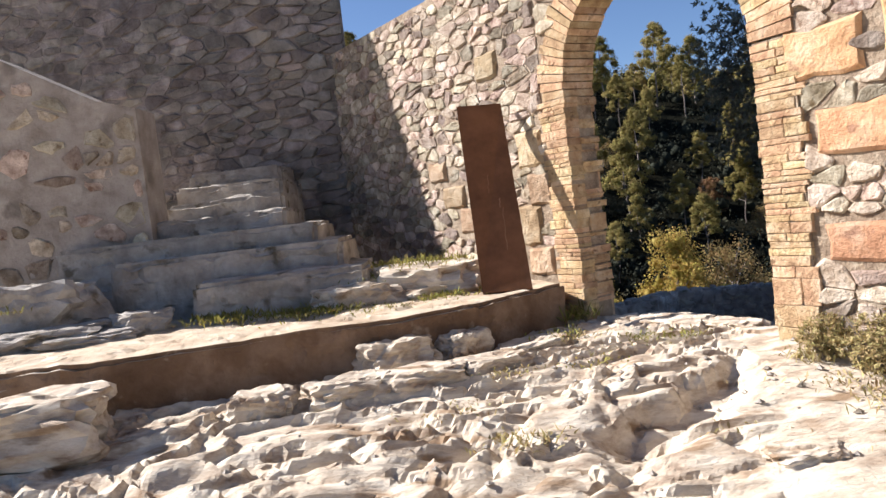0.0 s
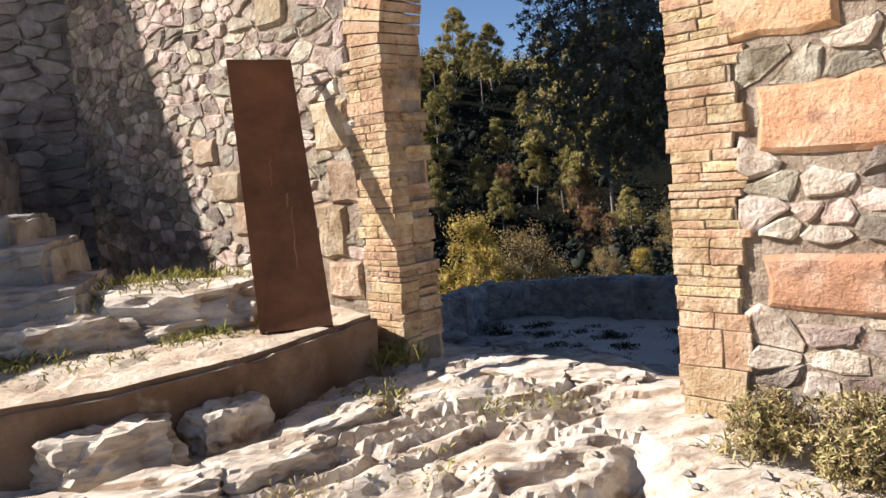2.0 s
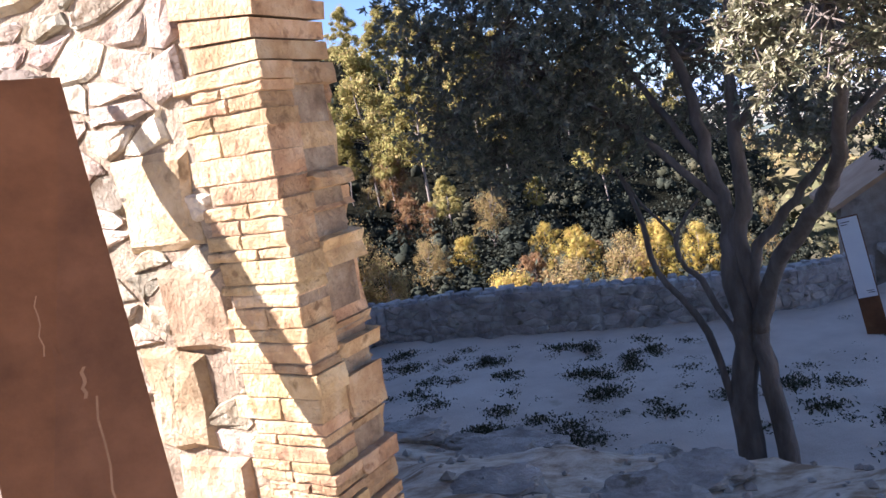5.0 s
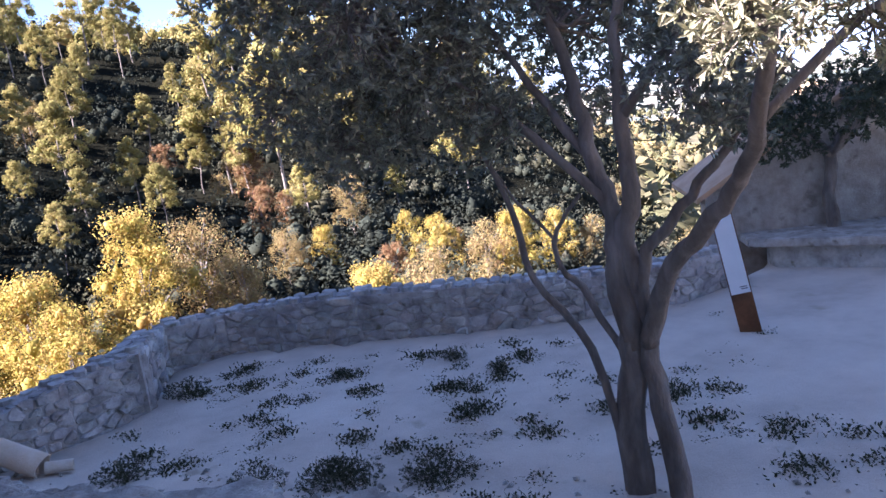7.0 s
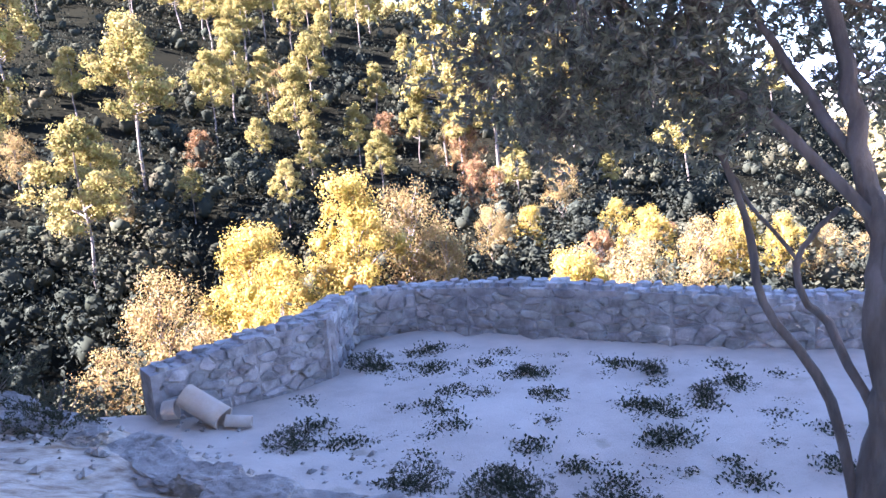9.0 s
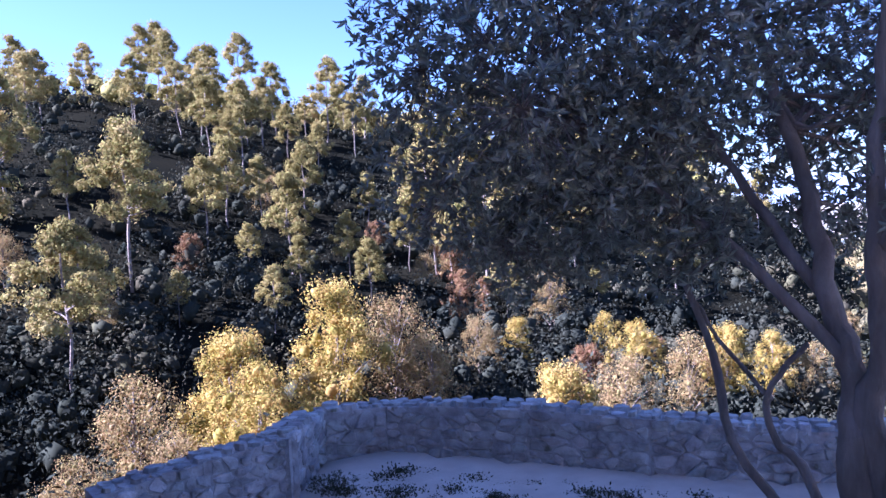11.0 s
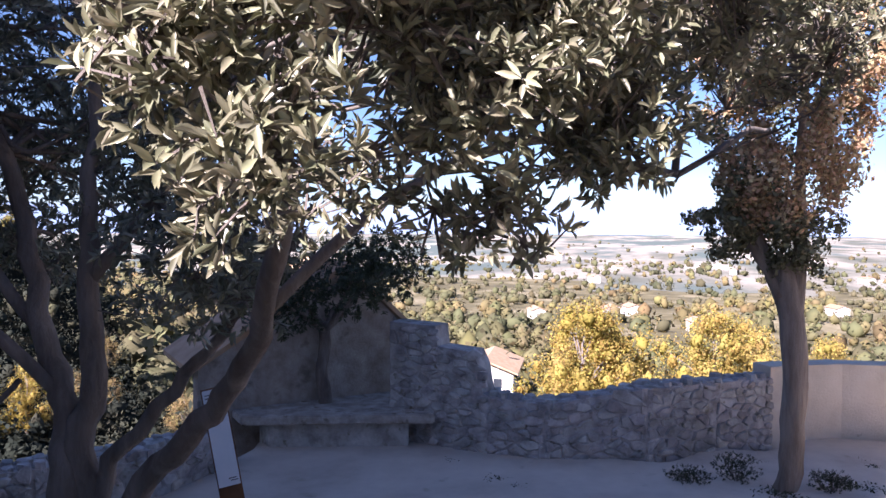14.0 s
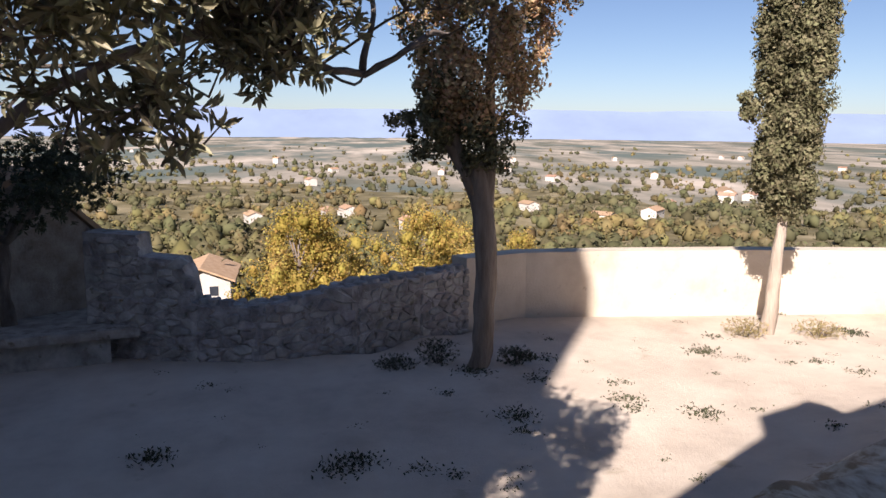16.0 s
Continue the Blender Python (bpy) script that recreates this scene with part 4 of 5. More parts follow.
child("crown", quads_mesh("crown", puff_quads(col, 190, 0.04, g2, 0.55, 0.4), 4, M["cypress"]), c2)


def olive(loc, h, w, seed, label, mat="olive_leaf", n=520, leaf=0.05):
    g = np.random.default_rng(seed)
    t = thing("olive_tree", label, "tree", loc)
    child("trunk", limb_mesh("trunk", crooked((0, 0, -0.15), (0.1, 0.05, h * 0.45), g), 0.13, 0.1, M["bark"], 9, 3, 0.01, R), t)
    bl = []
    for k in range(7):
        a = k * 0.9 + g.uniform(0, 0.5)
        e = (w * 0.55 * math.cos(a), w * 0.55 * math.sin(a), h * g.uniform(0.6, 0.85))
        child("limb", limb_mesh("limb", crooked((0.1, 0.05, h * 0.4), e, g), 0.06, 0.02, M["bark"], 6, 3), t)
        bl.append((*e, w * 0.42, w * 0.42, h * 0.22, n // 7))
    P, D = in_ellipsoids(bl, g)
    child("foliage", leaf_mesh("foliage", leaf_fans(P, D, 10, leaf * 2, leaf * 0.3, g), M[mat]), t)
    return t


olive((15.9, 12.45, -1.39), 3.3, 2.1, 31, "dark olive tree in front of the ruined house", n=1700)


# pines, autumn trees and scrub of the hillside
def pine_meshes(seed, lean):
    """A slender pine of height 1: bare lower trunk, tiers of feathery clumps that narrow to a rounded head."""
    g = np.random.default_rng(seed)
    top = (lean, lean * 0.5, 0.93)
    trunk = limb_mesh("trunk", crooked((0, 0, -0.06), top, g, 5, 0.05), 0.011, 0.004, M["pine_bark"], 6, 2)
    puffs, limbs = [], []
    low = g.uniform(0.36, 0.48)
    for k in range(58):
        z = low + (0.97 - low) * (k + g.uniform(0, 1)) / 58
        reach = np.interp((z - low) / (0.97 - low), [0, 0.25, 0.6, 1.0], [0.17, 0.25, 0.18, 0.03]) * g.uniform(0.3, 1.1)
        a = g.uniform(0, 6.283)
        c = (lean * z + reach * math.cos(a), lean * 0.5 * z + reach * math.sin(a), z)
        s = g.uniform(0.035, 0.078)
        puffs.append((*c, s, s, s * 0.8))
        limbs.append(((lean * z, lean * 0.5 * z, z - 0.05), c))
    lv, lf = [], []
    for a, b in limbs[:16]:
        v, f = tube([a, b], [0.004, 0.0015], 4)
        o = len(lv)
        lv += v
        lf += [tuple(o + j for j in q) for q in f]
    return trunk, mesh_of("limbs", lv, lf, M["pine_bark"]), foliage_mesh("crown", puffs, puff_quads(puffs, 230, 0.0085, g, 0.6, 0.35), M["pine"], g, 1, 0.45, 0.4)


def broad_meshes(seed, mat, wide=0.3, low=0.12, thin=1.0):
    """A leafy tree of height 1, with an upright, ragged crown; thin below 1 leaves it half bare."""
    g = np.random.default_rng(seed)
    trunk = limb_mesh("trunk", crooked((0, 0, -0.05), (0, 0, 0.8), g, 4, 0.06), 0.016, 0.004, M["pine_bark"], 6, 2)
    puffs = []
    for k in range(70):
        z = g.uniform(low, 0.95)
        reach = wide * math.sqrt(max(0.02, 1 - ((z - 0.42) / 0.58) ** 2)) * g.uniform(0.15, 1.0)
        a = g.uniform(0, 6.283)
        s = g.uniform(0.055, 0.115)
        puffs.append((reach * math.cos(a), reach * math.sin(a), z, s, s, s * 1.15))
    lv, lf = [], []
    for c in puffs[:30]:
        v, f = tube([(0, 0, max(0.05, c[2] - 0.25)), (c[0] * 0.5, c[1] * 0.5, c[2] - 0.09), c[:3]], [0.006, 0.004, 0.0015], 4)
        o = len(lv)
        lv += v
        lf += [tuple(o + j for j in q) for q in f]
    return trunk, mesh_of("limbs", lv, lf, M["pine_bark"]), foliage_mesh("crown", puffs, puff_quads(puffs, int(300 * thin), 0.0078, g, 0.5, 0.45), M[mat], g, 1, 0.36 * thin, 0.4)


def make_tree(name, label, group, meshes):
    t = thing(name, label, "tree", (0, 0, -200), group=group)
    for nm, me in zip(("trunk", "branchwork", "crown"), meshes):
        child(nm, me, t, "", "stuff" if nm == "branchwork" else "")
    return t


PINES = [make_tree("pine_tree", "tall slender pine with sunlit olive-green crown on the hillside", "pines on the hillside", pine_meshes(100 + k, 0.05 * (k % 3 - 1))) for k in range(5)]
YELLOWS = [make_tree("autumn_tree", "bushy tree in yellow autumn leaf below the parapet", "autumn trees in the valley", broad_meshes(200 + k, "yellow", 0.3 + 0.05 * k)) for k in range(3)]
PALES = [make_tree("scrub_tree", "pale half-bare scrub tree on the slope", "scrub on the slope", broad_meshes(300 + k, "pale_leaf", 0.32, 0.2, 0.5)) for k in range(2)]
RUSTS = [make_tree("rusty_tree", "small tree with rust-brown autumn leaves", "autumn trees in the valley", broad_meshes(400, "rust_leaf", 0.38, 0.1))]
used = set()
gt = np.random.default_rng(77)


def plant(kinds, az, r, h=None, top=None, turn=None):
    """A tree at a bearing and distance from the gate, as tall as h or reaching the height angle top."""
    k = kinds[int(gt.integers(len(kinds)))]
    x, y = EYE_XY[0] + r * math.sin(radians(az)), EYE_XY[1] + r * math.cos(radians(az))
    z = gz(x, y)
    if top is not None:
        h = 2 + r * math.tan(radians(top)) - z
    m = pose(x, y, z - 0.2, 0, 0, gt.uniform(0, 360) if turn is None else turn) @ Matrix.Scale(h, 4)
    if k in used:
        new_ob = copy_thing(k, m)
        new_ob.matrix_basis = m
    else:
        used.add(k)
        k.matrix_basis = m


# (bearing, height angle of the top, distance)
for az, top, r in ((-1.8, 0.5, 58), (0.7, -2.5, 60), (9.5, 0.0, 64), (13.0, -1.0, 62), (16.5, 0.5, 66), (18.0, -1.5, 60), (21.0, 1.0, 70), (11.0, -3.0, 55), (4.5, -3.0, 56), (28.0, -3.0, 60), (34.5, -4.0, 64)):
    plant(PINES, az, r, top=top)
for az, top, r in ((1.6, 7.5, 62), (-2.5, 1.0, 48), (6.8, 4.8, 70), (12.4, 3.6, 66), (10.5, 4.7, 76), (-2.0, 5.4, 74), (8.8, 7.6, 92), (14.8, 6.9, 95), (-3.8, 11.6, 104), (5.5, 11.2, 106), (10.0, 9.9, 108), (18.2, 3.2, 80), (20.5, 5.0, 96), (23.0, 7.4, 70), (26.5, 5.5, 62), (-8, 7, 60), (2.5, 10.6, 112), (14, 8.8, 118)):
    plant(PINES, az, r, top=top)
for az, top, r in ((7.6, -7.4, 40), (15.2, -4.4, 44), (9.4, -9.6, 36), (31.5, -11.2, 38), (28.5, -7.8, 52), (37.0, -8.2, 50), (34.8, -7.6, 56), (43.0, -8.6, 48), (46.0, -9.0, 52), (84.2, -5.6, 40), (85.8, -6.4, 42), (93.4, -5.6, 45), (95.4, -6.4, 48), (100.5, -7.4, 70), (67.0, -6.8, 70), (72.5, -7.2, 64)):
    plant(YELLOWS, az, r, top=top)
for az, top, r in ((1.0, -9.8, 38), (-3.5, -14.5, 34), (19.5, -5.4, 46), (22.0, -8.5, 44), (3.8, -13.5, 33), (40.5, -9.2, 46), (36.0, -10.2, 42), (88.3, -9.8, 60)):
    plant(PALES, az, r, top=top)
for az, top, r in ((33.6, -9.9, 48), (24.5, -4.2, 60), (26.3, -4.8, 62), (5.4, -0.5, 66), (38.0, -9.4, 52)):
    plant(RUSTS, az, r, top=top)
for k in range(76):
    az, r = gt.uniform(-24, 46), 66 + 82 * gt.random() ** 0.8
    plant(PINES, az, r, h=gt.uniform(8, 13.5))
for k in range(20):
    plant(PALES + PALES + RUSTS, gt.uniform(-15, 60), gt.uniform(40, 85), h=gt.uniform(3.0, 5.5))


def scatter(name, label, category, n, az_r, spread, mat, per, size, fine=0.2, level=1, core=0.66):
    """Bushes or far trees, too many to count, in one mesh."""
    out = []
    az = gt.uniform(*az_r, n)
    u = gt.random(n)
    r = spread[0] * (spread[1] / spread[0]) ** u
    x, y = EYE_XY[0] + r * np.sin(np.radians(az)), EYE_XY[1] + r * np.cos(np.radians(az))
    z = ground_z(x, y)
    puffs = []
    for i in range(n):
        s = size * gt.uniform(0.6, 1.4)
        puffs.append((x[i], y[i], z[i] + s * 0.55, s, s, s * gt.uniform(0.7, 1.3)))
    V = []
    for p in puffs:
        V.append(puff_quads([p], per, p[3] * fine, gt, 0.35, 0.7))
    tagged(new(name, foliage_mesh(name, puffs, np.concatenate(V), M[mat], gt, level, core, 0.4)), label, category, "", "stuff")


scatter("undergrowth", "scrub covering the wooded hillside, coloured dark for tree shade", "bushes", 2700, (-30, 64), (28, 150), "scrub", 120, 1.75, 0.07, 1, 0.3)
scatter("hill_woods", "pine woods along the crest of the hill", "woods", 260, (-30, 44), (125, 170), "pine", 200, 2.3, 0.075, 1, 0.5)
scatter("slope_woods", "mixed woods on the slope below the terrace", "woods", 850, (52, 140), (75, 300), "woods", 70, 3.3, 0.15)
scatter("valley_woods", "olive-green woods filling the valley", "woods", 3000, (46, 145), (220, 1350), "woods", 22, 4.2, 0.2)
scatter("slope_scrub", "scrub on the slope below the parapet", "bushes", 450, (56, 140), (34, 90), "woods", 70, 1.5, 0.15)
scatter("far_copses", "hedges and copses scattered over the distant plain", "woods", 420, (46, 145), (950, 2600), "woods", 10, 5.0, 0.3, 1, 0.7)


# ---- houses in the valley ----
def house(az, r, w, d, h, turn, wall="white_wall", drop=0.0):
    x, y = EYE_XY[0] + r * math.sin(radians(az)), EYE_XY[1] + r * math.cos(radians(az))
    t = thing("house", "white-walled house with a clay tile roof among the trees", "house", (x, y, gz(x, y) + drop), turn, group="houses in the valley")
    bm = bmesh.new()
    rise = d * 0.2
    box(bm, -w / 2, w / 2, -d / 2, d / 2, -1.5, h)
    gv = [bm.verts.new((x, y, z)) for x in (-w / 2, w / 2) for y, z in ((-d / 2, h), (d / 2, h), (0, h + rise))]
    bm.faces.new((gv[0], gv[2], gv[1]))
    bm.faces.new((gv[3], gv[4], gv[5]))
    part("wall", bm, M[wall], t)
    if r < 100:
        for y in (-d * 0.22, d * 0.22):
            bm = bmesh.new()
            box(bm, -w / 2 - 0.04, -w / 2 + 0.1, y - 0.4, y + 0.4, h - 1.5, h - 0.6)
            part("window", bm, M["window_dark"], t)
    o = 0.5
    v = [(-w / 2 - o, -d / 2 - o, h - 0.15), (w / 2 + o, -d / 2 - o, h - 0.15), (w / 2 + o, 0, h + rise), (-w / 2 - o, 0, h + rise), (-w / 2 - o, d / 2 + o, h - 0.15), (w / 2 + o, d / 2 + o, h - 0.15)]
    v += [(a, b, c + 0.18) for a, b, c in v]
    f = [(0, 1, 2, 3), (3, 2, 5, 4), (6, 9, 8, 7), (9, 10, 11, 8), (0, 6, 7, 1), (4, 5, 11, 10), (0, 3, 9, 6), (3, 4, 10, 9), (1, 7, 8, 2), (2, 8, 11, 5)]
    child("roof", mesh_of("roof", v, f, M["roof_tile"]), t)
    for k in range(max(2, int(w / 3))):
        bm = bmesh.new()
        cx = -w / 2 + (k + 0.5) * w / max(2, int(w / 3))
        box(bm, cx - 0.45, cx + 0.45, -d / 2 - 0.04, -d / 2 + 0.1, h * 0.45, h * 0.45 + 1.1)
        part("window", bm, M["window_dark"], t)
    return t


house(77.6, 80, 8, 5.4, -12.6 - gz(EYE_XY[0] + 80 * math.sin(radians(77.6)), EYE_XY[1] + 80 * math.cos(radians(77.6))), 6)
house(114.6, 700, 42, 14, 7, -20)
for az, r in ((86.5, 420), (87.8, 460), (92.4, 380), (81.0, 430), (101.0, 520)):
    house(az, r, 13, 8, 5, 20)
gh = np.random.default_rng(9)
for k in range(20):
    house(gh.uniform(66, 122), 420 * (2000 / 420) ** gh.random(), gh.uniform(8, 16), gh.uniform(7, 10), gh.uniform(4, 7.5), gh.uniform(-60, 60))

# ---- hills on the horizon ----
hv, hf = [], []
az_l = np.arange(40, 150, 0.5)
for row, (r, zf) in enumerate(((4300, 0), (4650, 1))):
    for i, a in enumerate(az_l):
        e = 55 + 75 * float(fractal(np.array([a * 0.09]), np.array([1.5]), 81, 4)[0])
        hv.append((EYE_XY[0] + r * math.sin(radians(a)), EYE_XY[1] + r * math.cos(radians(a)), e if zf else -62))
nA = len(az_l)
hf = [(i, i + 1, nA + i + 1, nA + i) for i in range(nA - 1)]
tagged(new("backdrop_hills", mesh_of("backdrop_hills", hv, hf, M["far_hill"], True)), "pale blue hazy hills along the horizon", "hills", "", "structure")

# ---- stele on the terrace ----
def sign(loc, rz, lean):
    t = thing("info_sign", "slim leaning rust-steel sign with a white sheet", "sign", loc, rz)
    t.matrix_basis = pose(*loc, 0, 0, rz) @ pose(0, 0, 0, -6, -lean, 0)
    bm = bmesh.new()
    box(bm, -0.15, 0.15, -0.025, 0.025, -0.15, 1.85, 0.004)
    part("post", bm, M["corten"], t)
    bm = bmesh.new()
    box(bm, -0.135, 0.135, -0.032, -0.026, 0.58, 1.83)
    sh = part("sheet", bm, M["white_sheet"], t, "white printed sheet")
    for k, (x0, x1, z) in enumerate(((0.02, 0.11, 0.64), (0.0, 0.1, 0.67), (-0.11, 0.02, 1.76), (-0.11, -0.02, 1.72))):
        bm = bmesh.new()
        box(bm, x0, x1, -0.036, -0.032, z, z + 0.012)
        part("text_bar", bm, M["black_print"], sh)
    return t


sign((11.4, 11.61, -1.98), -57, 9.8)

# ---- ruined house and platform ----
HA, HB = Vector((14.4, 14.45, 0)), Vector((17.4, 11.45, 0))
hd = (HB - HA).normalized()
HM = Matrix(((hd.x, -hd.y, 0, HA.x), (hd.y, hd.x, 0, HA.y), (0, 0, 1, 0), (0, 0, 0, 1)))
HL = (HB - HA).length
ruin = thing("ruined_house", "small ruined stone house with rendered gable behind the terrace", "house")
RIDGE_U, RIDGE_Z = 3.05, 1.1
slab([(0.25, -2.6), (HL, -2.6), (HL, -0.05), (RIDGE_U, RIDGE_Z), (0.25, -0.62)], 0, 0.45, "gable_wall", M["plaster"], HM, ruin)
slab([(HL - 0.2, -2.2), (HL + 0.02, -2.2), (HL + 0.02, -0.1), (HL - 0.2, 0.08)], -0.05, 0.0, "quoin", M["parapet"], HM, ruin)
slab([(HL + 0.14, -0.14), (RIDGE_U, RIDGE_Z + 0.004), (0.08, -0.72), (0.08, -0.62), (RIDGE_U, RIDGE_Z + 0.12), (HL + 0.16, -0.04)], -0.1, 2.5, "roof", M["roof_tile"], HM, ruin)
plat = thing("stone_platform", "low stone platform with a pale slab edge", "platform", kind="structure")
PF = [(14.5, 13.35), (15.62, 10.25), (17.15, 11.65), (14.95, 13.8)]
for z0, z1, grow, mt, nm in ((-2.3, -1.55, -0.45, "parapet", "base"), (-1.55, -1.39, 0.03, "rock_grey", "slab")):
    c = Vector((sum(p[0] for p in PF) / 4, sum(p[1] for p in PF) / 4, 0))
    q = [Vector((*p, 0)) + (Vector((*p, 0)) - c).normalized() * grow for p in PF]
    v = [(p.x, p.y, z) for z in (z0, z1) for p in q]
    me = mesh_of(nm, v, [(0, 3, 2, 1), (4, 5, 6, 7)] + [(i, (i + 1) % 4, 4 + (i + 1) % 4, 4 + i) for i in range(4)], M[mt])
    bm = bmesh.new()
    bm.from_mesh(me)
    bmesh.ops.recalc_face_normals(bm, faces=bm.faces)
    bmesh.ops.bevel(bm, geom=list(bm.edges), offset=0.025, segments=2, affect="EDGES")
    part(nm, bm, M[mt], plat)
step_wall = thing("wall_ruin", "stepped end of a broken rubble wall", "wall", kind="structure")
SA, SB = Vector((15.9, 10.85, 0)), Vector((15.6, 9.3, 0))
sd = (SB - SA).normalized()
SM = Matrix(((sd.x, -sd.y, 0, SA.x), (sd.y, sd.x, 0, SA.y), (0, 0, 1, 0), (0, 0, 0, 1)))
SOUT = [(-0.35, -2.6), (1.6, -2.6), (1.58, -1.0), (1.5, -0.97), (1.42, -0.5), (1.3, -0.26), (0.62, -0.22), (0.58, 0.14), (-0.35, 0.17)]
slab(SOUT, 0, 0.5, "core", M["parapet"], SM, step_wall)


def inside(poly, x, y):
    c = False
    for i in range(len(poly)):
        a, b = poly[i], poly[i - 1]
        if (a[1] > y) != (b[1] > y) and x < (b[0] - a[0]) * (y - a[1]) / (b[1] - a[1]) + a[0]:
            c = not c
    return c


# ---- boulders, clay pipe, plants ----
def boulder(x, y, z, rx, ry, rz, seed, mat="rock", turn=0.0):
    bm = bmesh.new()
    bmesh.ops.create_icosphere(bm, subdivisions=4, radius=1)
    for v in bm.verts:
        p = v.co.copy()
        q = Vector((max(-0.82, min(0.82, p.x)), max(-0.82, min(0.82, p.y)), max(-0.7, min(0.62, p.z))))
        k = noise.fractal(p * 1.4 + Vector((seed * 3.1, 0, 0)), 0.8, 2.1, 5)
        c = noise.noise(p * 4.5 + Vector((0, seed * 1.7, 0)))
        d = noise.fractal(Vector((p.x * 5, p.y * 5, p.z * 12)) + Vector((seed, seed, 0)), 0.6, 2.2, 4)
        v.co = q * (1 + 0.22 * k + 0.05 * d) - p * (0.09 if c > 0.2 else 0)
    bmesh.ops.transform(bm, matrix=Matrix.Diagonal((rx, ry, rz, 1)), verts=bm.verts)
    me = bpy.data.meshes.new("boulder")
    bm.to_mesh(me)
    bm.free()
    me.materials.append(M[mat])
    ob = new("boulder", me)
    ob.matrix_basis = pose(x, y, z, 0, 0, turn)
    return tagged(ob, "weathered limestone boulder set in the ground", "rock", "rocks in the court")


BOULDERS = [
    (-0.75, 5.1, 0.36, 0.34, 0.22, 0.16, 1, 15), (-0.25, 5.22, 0.36, 0.36, 0.22, 0.15, 2, 10), (0.22, 5.42, 0.36, 0.34, 0.2, 0.13, 3, 25), (-0.45, 5.68, 0.45, 0.34, 0.24, 0.22, 4, 20), (0.04, 5.92, 0.43, 0.24, 0.2, 0.2, 5, 40),
    (-1.3, 5.0, 0.36, 0.25, 0.18, 0.16, 6, 0), (-2.95, 4.75, 0.42, 0.85, 0.42, 0.33, 7, 10), (-3.6, 6.6, 0.78, 0.7, 0.35, 0.16, 8, 0), (-2.75, 6.85, 0.8, 0.28, 0.22, 0.17, 9, 30), (-3.1, 6.5, 0.75, 0.5, 0.25, 0.1, 10, 5),
    (-0.22, 7.3, 0.78, 0.66, 0.45, 0.34, 11, -20), (-0.85, 6.95, 0.74, 0.5, 0.34, 0.28, 12, 15), (-0.2, 7.0, 0.74, 0.3, 0.2, 0.13, 16, 15), (-3.9, 7.1, 1.0, 0.8, 0.4, 0.4, 13, 0), (1.75, 6.35, 0.33, 0.42, 0.25, 0.12, 14, -55), (0.55, 5.9, 0.36, 0.4, 0.2, 0.1, 15, 40), (2.1, 5.95, 0.33, 0.3, 0.2, 0.1, 17, -55),
    (1.55, 3.6, 0.15, 0.22, 0.16, 0.07, 19, 0),
]
for b in BOULDERS:
    boulder(*b[:7], "rock_grey" if b[6] in (8, 9, 10, 13) else "rock", b[7])
# broken edge of the rock shelf outside the gate
for k in range(15):
    t = k / 14
    x, y = 0.7 + 2.7 * t + R.uniform(-0.15, 0.15), 14.1 - 4.3 * t + R.uniform(-0.15, 0.15)
    boulder(x, y, gz(x, y) + 0.03, R.uniform(0.3, 0.55), R.uniform(0.16, 0.3), R.uniform(0.08, 0.17), 30 + k, "rock_grey", -58 + R.uniform(-18, 18))
for k in range(9):
    p = GATE + GU * R.uniform(-2.0, 1.5) - GN * R.uniform(2.2, 4.6)
    boulder(p.x, p.y, gz(p.x, p.y), R.uniform(0.25, 0.6), R.uniform(0.2, 0.4), R.uniform(0.05, 0.11), 50 + k, "rock_grey", R.uniform(0, 180))

pipe = thing("clay_pipe", "broken pale clay pipe lying at the parapet's end", "pipe", (2.6, 16.35, gz(2.6, 16.35) + 0.16), 0)
_p = [(-0.22, 0.2, 0.22), (-0.05, 0.02, 0.08), (0.17, -0.2, -0.07)]
for _nm, _path, _ro in (("barrel", _p, (0.15, 0.155, 0.165)), ("shard", [(0.2, -0.2, -0.1), (0.5, -0.32, -0.13)], (0.08, 0.07)), ("socket", [(-0.5, 0.3, 0.02), (-0.34, 0.24, 0.04)], (0.12, 0.13))):
    _vo, _fo = tube(_path, _ro, 14)
    _vi, _fi = tube(_path, [q * 0.82 for q in _ro], 14)
    _n, _k = len(_vo), len(_path)
    _rim = [(e * 14 + i, e * 14 + (i + 1) % 14, _n + e * 14 + (i + 1) % 14, _n + e * 14 + i) for e in (0, _k - 1) for i in range(14)]
    child(_nm, mesh_of(_nm, _vo + _vi, _fo[:-2] + [tuple(_n + j for j in q[::-1]) for q in _fi[:-2]] + _rim, M["terracotta"], True), pipe)


def blades(cx, cy, cz, n, h, spread, g, wide=0.006):
    base = np.array((cx, cy, cz)) + np.stack([g.normal(0, spread, n), g.normal(0, spread, n), np.full(n, -0.02)], 1)
    lean = np.stack([g.normal(0, 0.9, n), g.normal(0, 0.9, n), np.ones(n)], 1)
    L = h * 0.75 * g.uniform(0.4, 1.2, (n, 1))
    t = base + lean / np.linalg.norm(lean, axis=1)[:, None] * L
    mid = (base + t) / 2 + np.array((0, 0, 0.12)) * L
    w = np.stack([g.normal(0, 1, n), g.normal(0, 1, n), np.zeros(n)], 1)
    w = w / np.linalg.norm(w, axis=1)[:, None] * wide
    return np.stack([base - w, mid - w * 1.2, t, mid + w * 1.2], 1).reshape(-1, 3)


gw = np.random.default_rng(44)


